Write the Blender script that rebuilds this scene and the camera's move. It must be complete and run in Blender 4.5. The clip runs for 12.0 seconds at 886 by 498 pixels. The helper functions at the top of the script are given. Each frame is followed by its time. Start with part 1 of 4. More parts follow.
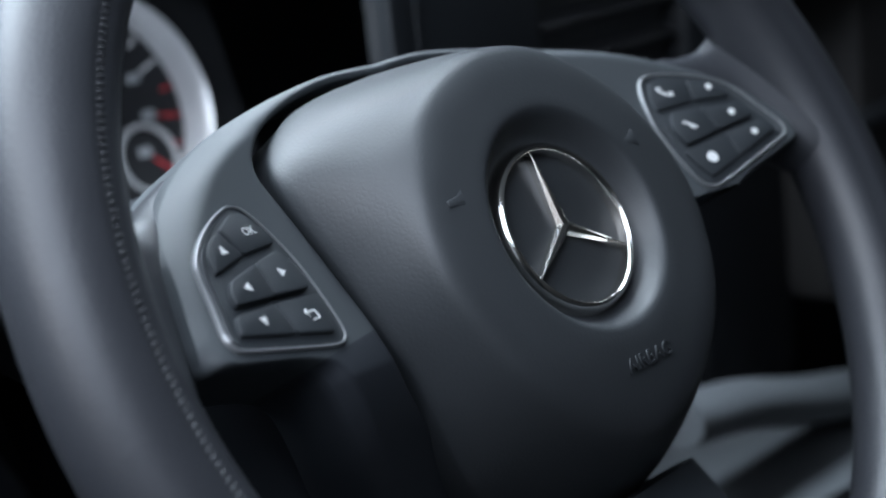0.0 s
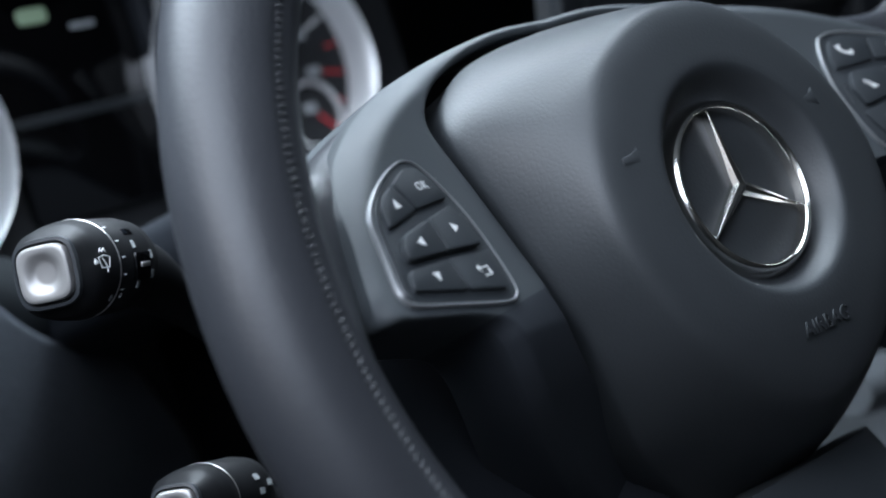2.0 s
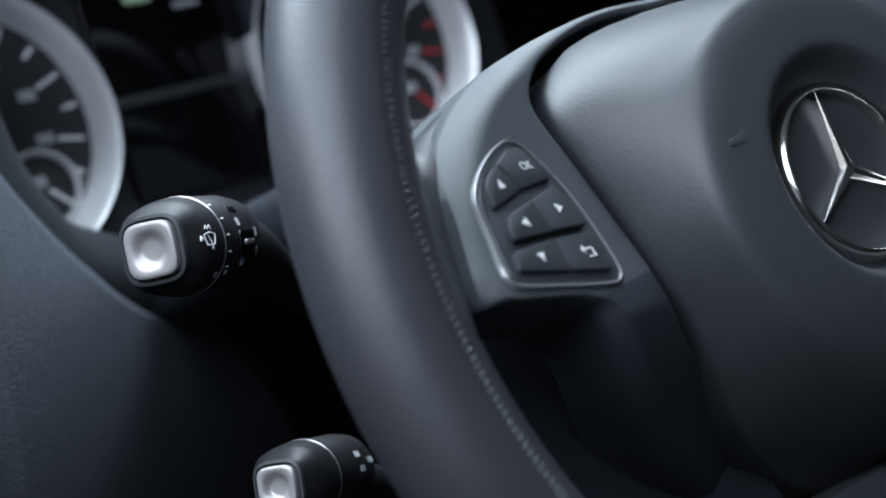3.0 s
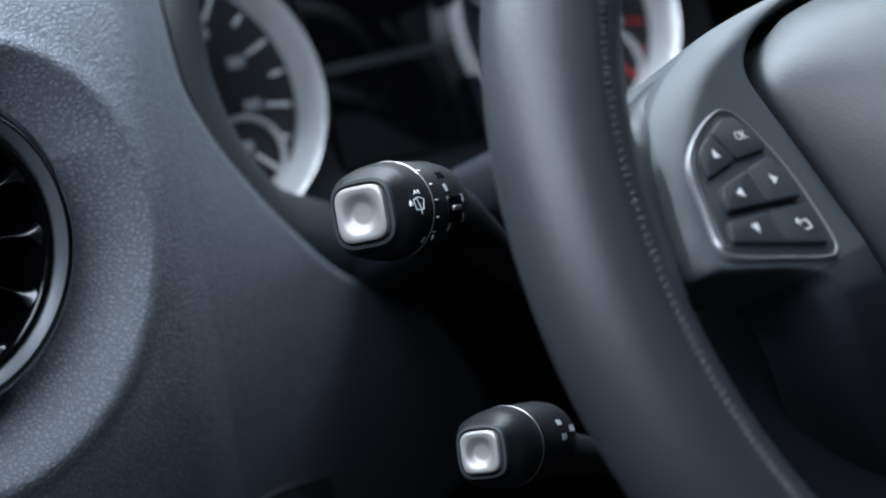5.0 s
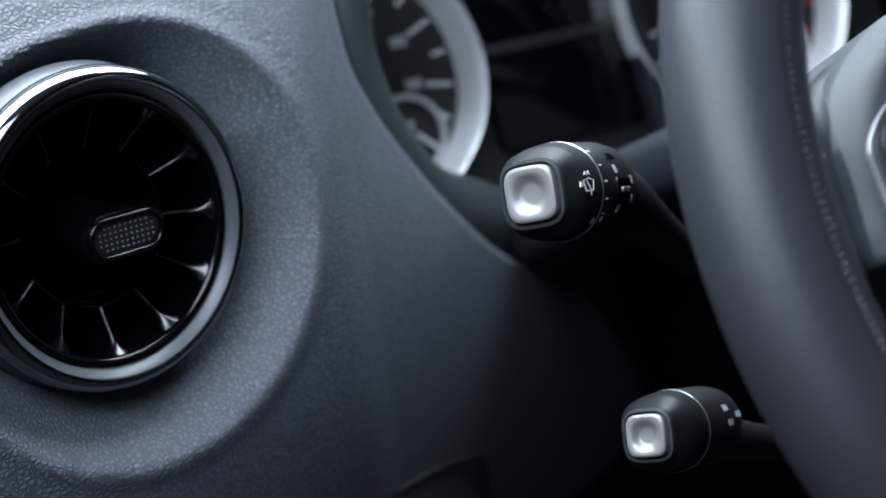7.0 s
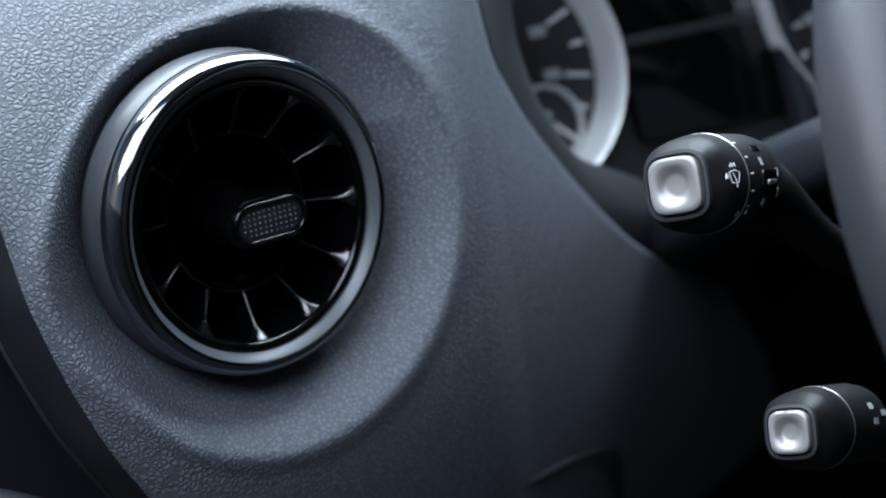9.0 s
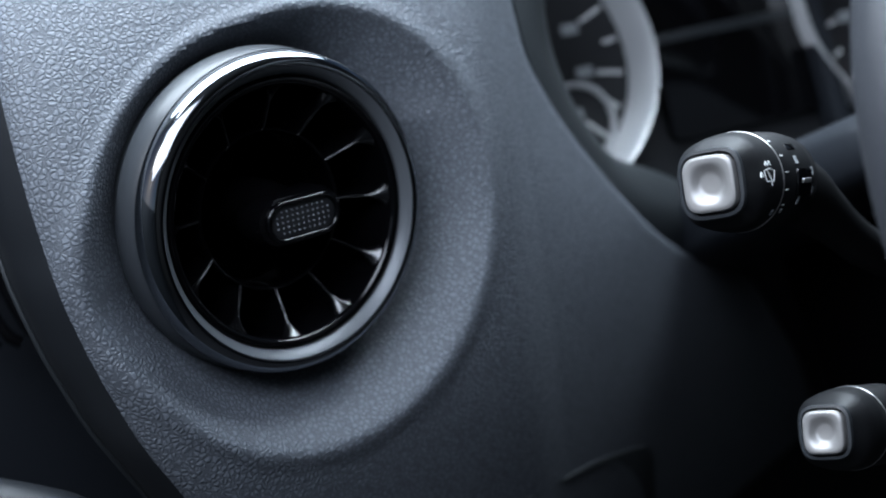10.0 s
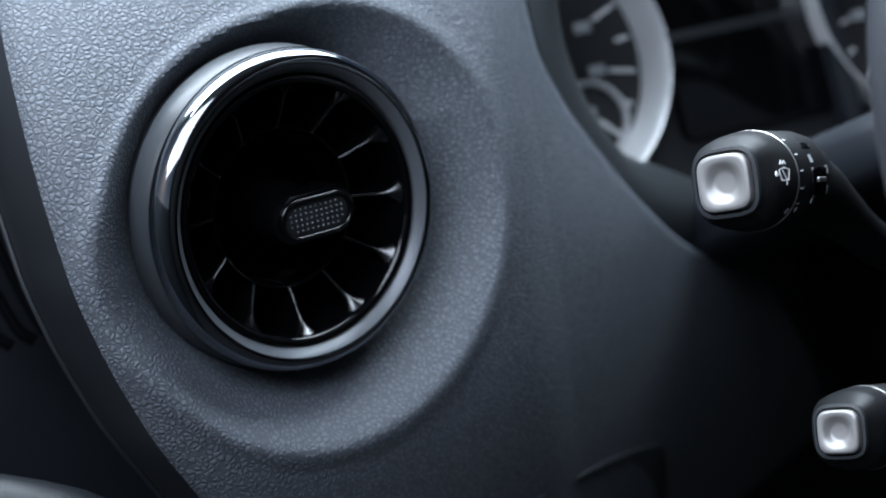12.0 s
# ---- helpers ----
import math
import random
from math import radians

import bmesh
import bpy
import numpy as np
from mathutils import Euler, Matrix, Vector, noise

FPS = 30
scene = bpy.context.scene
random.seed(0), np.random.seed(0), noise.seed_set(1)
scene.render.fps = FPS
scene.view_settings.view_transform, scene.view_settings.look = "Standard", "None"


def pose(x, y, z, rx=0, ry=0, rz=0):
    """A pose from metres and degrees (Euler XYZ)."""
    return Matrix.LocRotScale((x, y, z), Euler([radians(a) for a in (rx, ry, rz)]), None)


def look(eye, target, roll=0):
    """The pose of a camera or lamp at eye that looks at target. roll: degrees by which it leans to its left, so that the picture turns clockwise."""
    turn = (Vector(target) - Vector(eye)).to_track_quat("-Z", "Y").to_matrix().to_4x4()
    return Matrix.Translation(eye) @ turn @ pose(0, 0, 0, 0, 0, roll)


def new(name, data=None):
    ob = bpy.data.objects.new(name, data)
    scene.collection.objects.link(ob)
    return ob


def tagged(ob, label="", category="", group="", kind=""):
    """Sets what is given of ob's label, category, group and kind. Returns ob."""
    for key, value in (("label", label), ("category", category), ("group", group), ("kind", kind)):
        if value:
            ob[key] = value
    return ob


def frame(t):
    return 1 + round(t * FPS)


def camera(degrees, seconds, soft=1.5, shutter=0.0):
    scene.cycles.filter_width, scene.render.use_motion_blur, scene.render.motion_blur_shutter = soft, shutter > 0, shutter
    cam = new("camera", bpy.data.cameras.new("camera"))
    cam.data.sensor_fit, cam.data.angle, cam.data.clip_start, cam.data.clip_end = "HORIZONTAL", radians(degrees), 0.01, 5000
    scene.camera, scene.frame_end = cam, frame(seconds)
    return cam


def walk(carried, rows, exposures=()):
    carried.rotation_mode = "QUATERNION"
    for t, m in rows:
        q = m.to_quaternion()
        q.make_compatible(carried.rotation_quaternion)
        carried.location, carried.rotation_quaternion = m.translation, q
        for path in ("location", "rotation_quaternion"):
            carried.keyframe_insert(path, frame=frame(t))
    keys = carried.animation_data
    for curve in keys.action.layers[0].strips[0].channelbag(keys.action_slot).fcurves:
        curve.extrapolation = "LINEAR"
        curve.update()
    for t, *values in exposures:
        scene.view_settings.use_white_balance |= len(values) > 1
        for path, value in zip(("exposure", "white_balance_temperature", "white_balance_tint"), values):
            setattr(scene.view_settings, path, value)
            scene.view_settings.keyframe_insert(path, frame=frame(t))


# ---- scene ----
cam = camera(31.3, 12.0, soft=1.9)
cam.data.dof.use_dof = True
cam.data.dof.focus_distance, cam.data.dof.aperture_fstop = 0.475, 8.0
# seconds, place in metres, turn in degrees; the wheel's hub is at (0, 0, 0.75)
ROWS = [
    (0, -0.3766, -0.2999, 0.8678, 75.635, 6.250, -48.237),
    (0.5, -0.3764, -0.2978, 0.8671, 75.437, 6.381, -47.113),
    (1, -0.3766, -0.2957, 0.8666, 75.236, 6.459, -45.813),
    (1.5, -0.3775, -0.2936, 0.8661, 75.038, 6.563, -44.346),
    (2, -0.3782, -0.2920, 0.8658, 74.886, 6.700, -42.722),
    (2.5, -0.3792, -0.2906, 0.8659, 74.715, 6.839, -41.027),
    (3, -0.3804, -0.2894, 0.8661, 74.561, 6.986, -39.350),
    (5, -0.3862, -0.2854, 0.8653, 74.458, 7.551, -32.534),
    (5.5, -0.3881, -0.2841, 0.8655, 74.413, 7.669, -31.132),
    (6, -0.3899, -0.2832, 0.8657, 74.425, 7.759, -29.876),
    (6.5, -0.3917, -0.2822, 0.8659, 74.446, 7.860, -28.617),
    (7, -0.3932, -0.2811, 0.8660, 74.488, 7.958, -27.304),
    (9, -0.3976, -0.2782, 0.8659, 74.833, 8.266, -22.665),
    (9.5, -0.3984, -0.2776, 0.8659, 74.887, 8.296, -22.053),
    (10, -0.3988, -0.2772, 0.8661, 74.892, 8.329, -21.621),
    (10.5, -0.3991, -0.2769, 0.8661, 74.903, 8.347, -21.433),
    (11, -0.3994, -0.2766, 0.8661, 74.905, 8.382, -21.369),
    (11.5, -0.3997, -0.2765, 0.8663, 74.888, 8.318, -21.324),
    (12, -0.3998, -0.2763, 0.8664, 74.863, 8.344, -21.261),
]
walk(cam, [(t, pose(x, y, z, rx, ry, rz)) for t, x, y, z, rx, ry, rz in ROWS], [(0.0, -0.4), (12.0, -0.4)])

# ---- light ----
HUB = 0.75
world = bpy.data.worlds.new("world")
scene.world = world
world.use_nodes = True
wn = world.node_tree.nodes
sky = wn.new("ShaderNodeTexSky")
sky.sky_type, sky.sun_disc = "NISHITA", False
sky.sun_elevation, sky.sun_rotation = radians(35), radians(-100)
world.node_tree.links.new(sky.outputs[0], wn["Background"].inputs[0])
wn["Background"].inputs[1].default_value = 0.05


def lamp(name, kind, m, energy, color=(1, 1, 1), size=(1, 1), angle=10, spread=180):
    data = bpy.data.lights.new(name, kind)
    data.energy, data.color = energy, color
    if kind == "AREA":
        data.shape, data.size, data.size_y, data.spread = "RECTANGLE", size[0], size[1], radians(spread)
    else:
        data.angle = radians(angle)
    ob = new(name, data)
    ob.matrix_world = m
    return ob


lamp("sun", "SUN", look((-3, 0, 3), (0, 0.4, 0.5)), 0.4, (0.95, 0.97, 1.0), angle=15)
# daylight in the openings of the driver's window and of the windscreen
lamp("window_daylight", "AREA", look((-0.62, -0.17, 1.30), (-0.33, 0.14, 0.75)), 4.4, (0.73, 0.83, 1.0), (0.8, 0.45), spread=110)
lamp("windscreen_daylight", "AREA", look((-0.08, 0.38, 1.42), (-0.10, 0.06, 0.75)), 46.0, (0.745, 0.87, 1.0), (1.2, 0.5))


# ---- materials ----
def material(name, color, rough=0.5, metal=0.0, grain=0.0, size=0.001, vary=0.12, stain=0.02, leather=False, spec=0.5, seam=0.0):
    m = bpy.data.materials.new(name)
    m.use_nodes = True
    n, l = m.node_tree.nodes, m.node_tree.links
    b = n["Principled BSDF"]
    b.inputs["Metallic"].default_value = metal
    b.inputs["Specular IOR Level"].default_value = spec
    geo = n.new("ShaderNodeTexCoord")
    big = n.new("ShaderNodeTexNoise")
    big.inputs["Scale"].default_value, big.inputs["Detail"].default_value = 1 / stain, 4
    l.new(geo.outputs["Object"], big.inputs["Vector"])
    fine = n.new("ShaderNodeTexNoise")
    fine.inputs["Scale"].default_value, fine.inputs["Detail"].default_value = 1 / size, 3
    l.new(geo.outputs["Object"], fine.inputs["Vector"])
    both = n.new("ShaderNodeMath")
    both.operation = "MULTIPLY_ADD"
    l.new(big.outputs["Fac"], both.inputs[0])
    both.inputs[1].default_value = 0.7
    scaled = n.new("ShaderNodeMath")
    scaled.operation = "MULTIPLY"
    l.new(fine.outputs["Fac"], scaled.inputs[0])
    scaled.inputs[1].default_value = 0.3
    l.new(scaled.outputs[0], both.inputs[2])
    mix = n.new("ShaderNodeMix")
    mix.data_type = "RGBA"
    l.new(both.outputs[0], mix.inputs["Factor"])
    mix.inputs["A"].default_value = (*[c * (1 - vary) for c in color], 1)
    mix.inputs["B"].default_value = (*[min(1, c * (1 + vary)) for c in color], 1)
    l.new(mix.outputs["Result"], b.inputs["Base Color"])
    rr = n.new("ShaderNodeMapRange")
    rr.inputs["To Min"].default_value, rr.inputs["To Max"].default_value = rough * 0.86, min(1, rough * 1.14)
    l.new(both.outputs[0], rr.inputs["Value"])
    l.new(rr.outputs[0], b.inputs["Roughness"])
    if grain:
        bump = n.new("ShaderNodeBump")
        bump.inputs["Strength"].default_value, bump.inputs["Distance"].default_value = 1.0, grain
        if leather:
            warp = n.new("ShaderNodeTexNoise")
            warp.inputs["Scale"].default_value = 0.7 / size
            l.new(geo.outputs["Object"], warp.inputs["Vector"])
            shift = n.new("ShaderNodeMix")
            shift.data_type, shift.blend_type = "RGBA", "LINEAR_LIGHT"
            shift.inputs["Factor"].default_value = size * 0.45
            l.new(geo.outputs["Object"], shift.inputs["A"])
            l.new(warp.outputs["Color"], shift.inputs["B"])
            cell = n.new("ShaderNodeTexVoronoi")
            cell.feature = "DISTANCE_TO_EDGE"
            cell.inputs["Scale"].default_value = 0.7 / size
            l.new(shift.outputs["Result"], cell.inputs["Vector"])
            ramp = n.new("ShaderNodeMapRange")
            ramp.interpolation_type = "SMOOTHSTEP"
            ramp.inputs["From Min"].default_value, ramp.inputs["From Max"].default_value = 0.0, 0.32
            l.new(cell.outputs["Distance"], ramp.inputs["Value"])
            add = n.new("ShaderNodeMath")
            add.operation = "MULTIPLY_ADD"
            l.new(fine.outputs["Fac"], add.inputs[0])
            add.inputs[1].default_value = 0.7
            l.new(ramp.outputs[0], add.inputs[2])
            l.new(add.outputs[0], bump.inputs["Height"])
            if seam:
                # shade between the grain's cells is painted in: seams darker, tops slightly lighter
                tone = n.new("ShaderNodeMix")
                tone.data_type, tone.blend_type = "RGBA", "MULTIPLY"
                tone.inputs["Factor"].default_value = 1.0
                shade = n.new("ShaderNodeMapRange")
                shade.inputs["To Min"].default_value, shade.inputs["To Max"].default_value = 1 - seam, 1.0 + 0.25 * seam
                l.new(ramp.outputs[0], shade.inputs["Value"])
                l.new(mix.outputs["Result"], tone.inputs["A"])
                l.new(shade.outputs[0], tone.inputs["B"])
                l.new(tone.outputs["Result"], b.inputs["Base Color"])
        else:
            l.new(fine.outputs["Fac"], bump.inputs["Height"])
        l.new(bump.outputs[0], b.inputs["Normal"])
    return m


def glowing(name, color, strength):
    m = bpy.data.materials.new(name)
    m.use_nodes = True
    b = m.node_tree.nodes["Principled BSDF"]
    b.inputs["Base Color"].default_value = (*color, 1)
    b.inputs["Emission Color"].default_value = (*color, 1)
    b.inputs["Emission Strength"].default_value = strength
    return m


# seam puts shade into the colour of the grain's valleys
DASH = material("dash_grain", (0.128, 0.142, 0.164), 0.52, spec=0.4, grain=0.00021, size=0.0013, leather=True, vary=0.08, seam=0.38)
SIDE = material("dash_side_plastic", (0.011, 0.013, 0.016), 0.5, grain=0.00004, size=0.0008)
LIP = material("dash_plastic", (0.022, 0.026, 0.029), 0.5, grain=0.00006, size=0.0008)
LEATHER = material("rim_leather", (0.034, 0.036, 0.042), 0.42, spec=0.6, grain=0.00005, size=0.0012, leather=True)
COVER = material("cover_vinyl", (0.040, 0.0445, 0.049), 0.48, spec=0.6, grain=0.000022, size=0.0012, leather=True)
SPOKE = material("spoke_plastic", (0.060, 0.068, 0.074), 0.55, spec=0.5, grain=0.00002, size=0.0006)
BUTTON = material("button_rubber", (0.028, 0.033, 0.038), 0.55, grain=0.00002, size=0.0005)
BLACK = material("matt_black", (0.013, 0.014, 0.016), 0.6, grain=0.00003, size=0.0008)
GLOSS = material("piano_black", (0.002, 0.002, 0.0025), 0.08, vary=0.05, spec=0.5)
BLADE = material("blade_black", (0.003, 0.003, 0.0035), 0.20, vary=0.05, spec=1.0)
DARKCHROME = material("dark_chrome", (0.28, 0.295, 0.32), 0.09, metal=1.0, vary=0.06)
CONE = material("cone_plastic", (0.13, 0.14, 0.152), 0.36, vary=0.05, metal=0.2)
PALESILVER = material("pale_silver", (0.74, 0.75, 0.76), 0.30, metal=0.38, vary=0.04)
CAP = material("silver_paint", (0.37, 0.36, 0.355), 0.40, metal=0.5, vary=0.05)
CHROME = material("chrome", (0.82, 0.80, 0.76), 0.17, metal=1.0, vary=0.04)
SATIN = material("satin_silver", (0.62, 0.61, 0.60), 0.34, metal=0.9, vary=0.05)
TRIMLINE = material("satin_band", (0.060, 0.066, 0.072), 0.42, metal=0.2, vary=0.06)
BEZEL = material("bright_bezel", (0.34, 0.35, 0.36), 0.30, metal=0.6, vary=0.06)
PRINT = material("white_print", (0.75, 0.76, 0.76), 0.6, vary=0.08)
GREYPRINT = material("grey_print", (0.35, 0.37, 0.38), 0.6, vary=0.1)
RED = material("red_print", (0.55, 0.04, 0.05), 0.5)
THREAD = material("dark_thread", (0.060, 0.062, 0.068), 0.7, grain=0.0001, size=0.0004)
SLEEVE = material("sleeve_plastic", (0.034, 0.038, 0.043), 0.34, vary=0.08, grain=0.00002, size=0.0006)
SHELL = material("shell_plastic", (0.013, 0.0155, 0.020), 0.5, spec=0.35, vary=0.08, grain=0.00002, size=0.0006)
# darker copy of the spoke's plastic, with shade put into the colour
STRIP = material("spoke_shaded", (0.028, 0.032, 0.039), 0.55, vary=0.08, grain=0.00002, size=0.0006)
STALK = material("stalk_black", (0.0065, 0.007, 0.0082), 0.5, vary=0.1, spec=0.35, grain=0.00002, size=0.0006)
# flat black without sheen: the shade of deep places put into the colour
VOID = material("unlit_black", (0.002, 0.002, 0.0024), 0.9, vary=0.05, spec=0.0)
DOTS = material("grip_dots", (0.32, 0.34, 0.36), 0.5, vary=0.1)
PALETRIM = material("console_pale_grey", (0.125, 0.135, 0.146), 0.5, grain=0.0001, size=0.0015, leather=True)
CONSOLE = material("console_grey", (0.022, 0.025, 0.028), 0.5, grain=0.0001, size=0.0015, leather=True)
TAUPE = material("taupe_trim", (0.030, 0.029, 0.028), 0.6, grain=0.0001, size=0.002)
FABRIC = material("headliner", (0.16, 0.165, 0.17), 0.9, grain=0.0002, size=0.002)
CARPET = material("carpet", (0.02, 0.02, 0.022), 0.95, grain=0.001, size=0.003)


# ---- mesh helpers ----
def thing(name, m, label, category, group="", kind=""):
    ob = new(name)
    ob.empty_display_size = 0.02
    ob.matrix_world = m
    return tagged(ob, label, category, group, kind)


def part(name, bm, mat, parent=None, label="", smooth=True, m=None):
    bmesh.ops.recalc_face_normals(bm, faces=bm.faces)
    me = bpy.data.meshes.new(name)
    bm.to_mesh(me)
    bm.free()
    if smooth:
        me.shade_smooth()
        me.set_sharp_from_angle(angle=radians(42))
    me.materials.append(mat)
    ob = new(name, me)
    if m is not None:
        ob.matrix_world = m
    ob.parent = parent
    return tagged(ob, label) if label else ob


def loft(rings, close=True, caps=(False, False), wrap=False):
    """Quads between rings of points."""
    bm = bmesh.new()
    vs = [[bm.verts.new(p) for p in r] for r in rings]
    n = len(vs[0])
    pairs = list(zip(vs, vs[1:])) + ([(vs[-1], vs[0])] if wrap else [])
    for a, b in pairs:
        for i in range(n if close else n - 1):
            j = (i + 1) % n
            bm.faces.new((a[i], a[j], b[j], b[i]))
    if caps[0]:
        bm.faces.new(vs[0][::-1])
    if caps[1]:
        bm.faces.new(vs[-1])
    return bm


def revolve(profile, n=96, a0=0.0, a1=360.0):
    """Turns (r, z) round the z axis."""
    full = abs(a1 - a0) >= 359.9
    k = n if full else n + 1
    rings = [[(r * math.cos(radians(a0 + (a1 - a0) * i / n)), r * math.sin(radians(a0 + (a1 - a0) * i / n)), z) for i in range(k)] for r, z in profile]
    return loft(rings, close=full)


def smooth_line(pts, n, closed=False):
    """Catmull-Rom through pts, n points."""
    P = [np.array(p, float) for p in pts]
    m = len(P)
    seg = m if closed else m - 1
    out = []
    for i in range(n):
        s = seg * i / (n if closed else n - 1)
        k = min(int(s), seg - 1)
        f = s - k
        if closed:
            a, b, c, d = P[(k - 1) % m], P[k % m], P[(k + 1) % m], P[(k + 2) % m]
        else:
            b, c = P[k], P[k + 1]
            a = P[k - 1] if k else 2 * b - c
            d = P[k + 2] if k + 2 < m else 2 * c - b
        out.append(0.5 * (2 * b + (c - a) * f + (2 * a - 5 * b + 4 * c - d) * f * f + (3 * b - a - 3 * c + d) * f ** 3))
    return out


def rounded(pts, r, n=5):
    """A polygon in the plane with its corners rounded."""
    P = [Vector(p).to_2d() for p in pts]
    out = []
    for i, b in enumerate(P):
        a, c = P[i - 1], P[(i + 1) % len(P)]
        d = min(r, (a - b).length * 0.45, (c - b).length * 0.45)
        s, e = b + (a - b).normalized() * d, b + (c - b).normalized() * d
        for k in range(n):
            f = k / (n - 1)
            out.append((1 - f) ** 2 * s + 2 * f * (1 - f) * b + f * f * e)
    return out


def inset(pts, d):
    """Moves a rounded outline inwards by d (outline counter-clockwise or clockwise)."""
    area = sum(a[0] * b[1] - a[1] * b[0] for a, b in zip(pts, pts[1:] + pts[:1]))
    sign = 1 if area > 0 else -1
    out = []
    for i, p in enumerate(pts):
        t = Vector(pts[(i + 1) % len(pts)]) - Vector(pts[i - 1])
        t = t.normalized() if t.length > 1e-9 else Vector((1, 0))
        out.append(Vector(p) + Vector((-t.y, t.x)) * d * sign)
    return out


def prism(pts, z0, z1, bevel=0.0006, lift=None):
    """A bevelled plate over an outline in the plane."""
    f = lift or (lambda x, y: 0.0)
    ring = lambda q, z: [(p[0], p[1], z + f(p[0], p[1])) for p in q]
    b1 = inset(pts, bevel * 0.3)
    b2 = inset(pts, bevel)
    return loft([ring(pts, z0), ring(pts, z1 - bevel), ring(b1, z1 - bevel * 0.3), ring(b2, z1)], caps=(True, True))


def tube(path, r, n=8, closed=False, flat=1.0):
    """A round bar along a path."""
    P = [Vector(p) for p in path]
    rings = []
    up = Vector((0, 0, 1))
    for i, p in enumerate(P):
        a = P[i - 1] if (i or closed) else p
        b = P[(i + 1) % len(P)] if (i + 1 < len(P) or closed) else p
        t = (b - a).normalized()
        s = t.cross(up)
        s = s.normalized() if s.length > 1e-6 else Vector((1, 0, 0))
        u = s.cross(t)
        rad = r(i / (len(P) - 1)) if callable(r) else r
        rings.append([p + rad * (math.cos(2 * math.pi * k / n) * s + flat * math.sin(2 * math.pi * k / n) * u) for k in range(n)])
    return loft(rings, caps=(not closed, not closed), wrap=closed)


def box(x0, x1, y0, y1, z0, z1, bevel=0.004, seg=2):
    bm = bmesh.new()
    bmesh.ops.create_cube(bm, size=1, matrix=Matrix.Translation(((x0 + x1) / 2, (y0 + y1) / 2, (z0 + z1) / 2)) @ Matrix.Diagonal((x1 - x0, y1 - y0, z1 - z0, 1)))
    if bevel:
        bmesh.ops.bevel(bm, geom=bm.edges[:], offset=bevel, segments=seg, profile=0.5, affect="EDGES")
    return bm


def lettering(name, text, size, mat, parent, m, depth=0.0003, label=""):
    cu = bpy.data.curves.new(name, "FONT")
    cu.body, cu.size, cu.extrude, cu.align_x, cu.align_y = text, size, depth, "CENTER", "CENTER"
    tmp = bpy.data.objects.new(name, cu)
    scene.collection.objects.link(tmp)
    me = bpy.data.meshes.new_from_object(tmp.evaluated_get(bpy.context.evaluated_depsgraph_get()))
    bpy.data.objects.remove(tmp)
    me.name = name
    me.materials.clear()
    me.materials.append(mat)
    ob = new(name, me)
    ob.matrix_world = m
    ob.parent = parent
    return tagged(ob, label) if label else ob


def step(a, b, x):
    f = min(1, max(0, (x - a) / (b - a)))
    return f * f * (3 - 2 * f)


def table(rows, x):
    return float(np.interp(x, [r[0] for r in rows], [r[1] for r in rows]))


def axes(origin, e1, e2, e3):
    return Matrix((*zip(e1, e2, e3, origin), (0, 0, 0, 1)))


# ---- frames of the main things ----
A = radians(28)
WHEEL = axes((0, 0, HUB), (1, 0, 0), (0, math.sin(A), math.cos(A)), (0, -math.cos(A), math.sin(A)))
DN = Vector((0.3, -0.954, 0)).normalized()
DASHM = axes(Vector((-0.2796, 0.1981, HUB + 0.0047)) - 0.012 * DN, (-DN.y, DN.x, 0), (0, 0, 1), DN)

# ---- dashboard ----
LEFT = [(-0.22, 0.012), (-0.17, 0.000), (-0.14, -0.010), (-0.105, -0.028), (-0.084, -0.038), (-0.063, -0.049), (-0.037, -0.059), (-0.008, -0.068), (0.02, -0.074), (0.042, -0.0780), (0.062, -0.0815), (0.085, -0.0855), (0.13, -0.090)]
RIGHT = [(-0.22, 0.3292), (-0.1898, 0.3182), (-0.1583, 0.299), (-0.1258, 0.2727), (-0.1057, 0.2577), (-0.0908, 0.2422), (-0.082, 0.2189), (-0.0736, 0.202), (-0.0595, 0.1833), (-0.0356, 0.1617), (-0.0182, 0.1481), (0.0034, 0.1329), (0.028, 0.1209), (0.0514, 0.1186), (0.085, 0.1176), (0.13, 0.1171)]
# free edge of the smooth lip inside the face's edge: height of the face's edge, then the place
LIPEDGE = [(0.09, 0.176, 0.075), (0.0514, 0.1733, 0.036), (0.028, 0.1741, 0.0174), (0.0034, 0.1805, -0.0051), (-0.0182, 0.1907, -0.0231), (-0.0356, 0.2021, -0.0357), (-0.0595, 0.2296, -0.0501), (-0.0736, 0.2568, -0.0662), (-0.082, 0.2796, -0.083), (-0.0908, 0.2785, -0.0991)]


def soften(rows):
    ys = np.linspace(rows[0][0], rows[-1][0], 200)
    xs = np.interp(ys, [r[0] for r in rows], [r[1] for r in rows])
    k = np.ones(9) / 9
    return list(zip(ys, np.convolve(np.pad(xs, 4, mode="edge"), k, "valid")))


LEFT, RIGHT = soften(LEFT), soften(RIGHT)
BOWL = (0.017, -0.010, 0.0725)


def dash_skin(u, v):
    """The broad form, domed: it faces up and to the door above the vent, down below it, and turns away past the crease."""
    soft = lambda x, w: 0.5 * (x + math.sqrt(x * x + w * w))
    h = 0.021 - (1.8 if v > -0.068 else 2.6) * (v + 0.068) ** 2 - (0.9 if u < 0.05 else 1.8) * (min(u, 0.11) - 0.05) ** 2
    return h - (0.52 + 0.22 * step(-0.06, 0.03, v)) * soft(u - 0.097, 0.006)


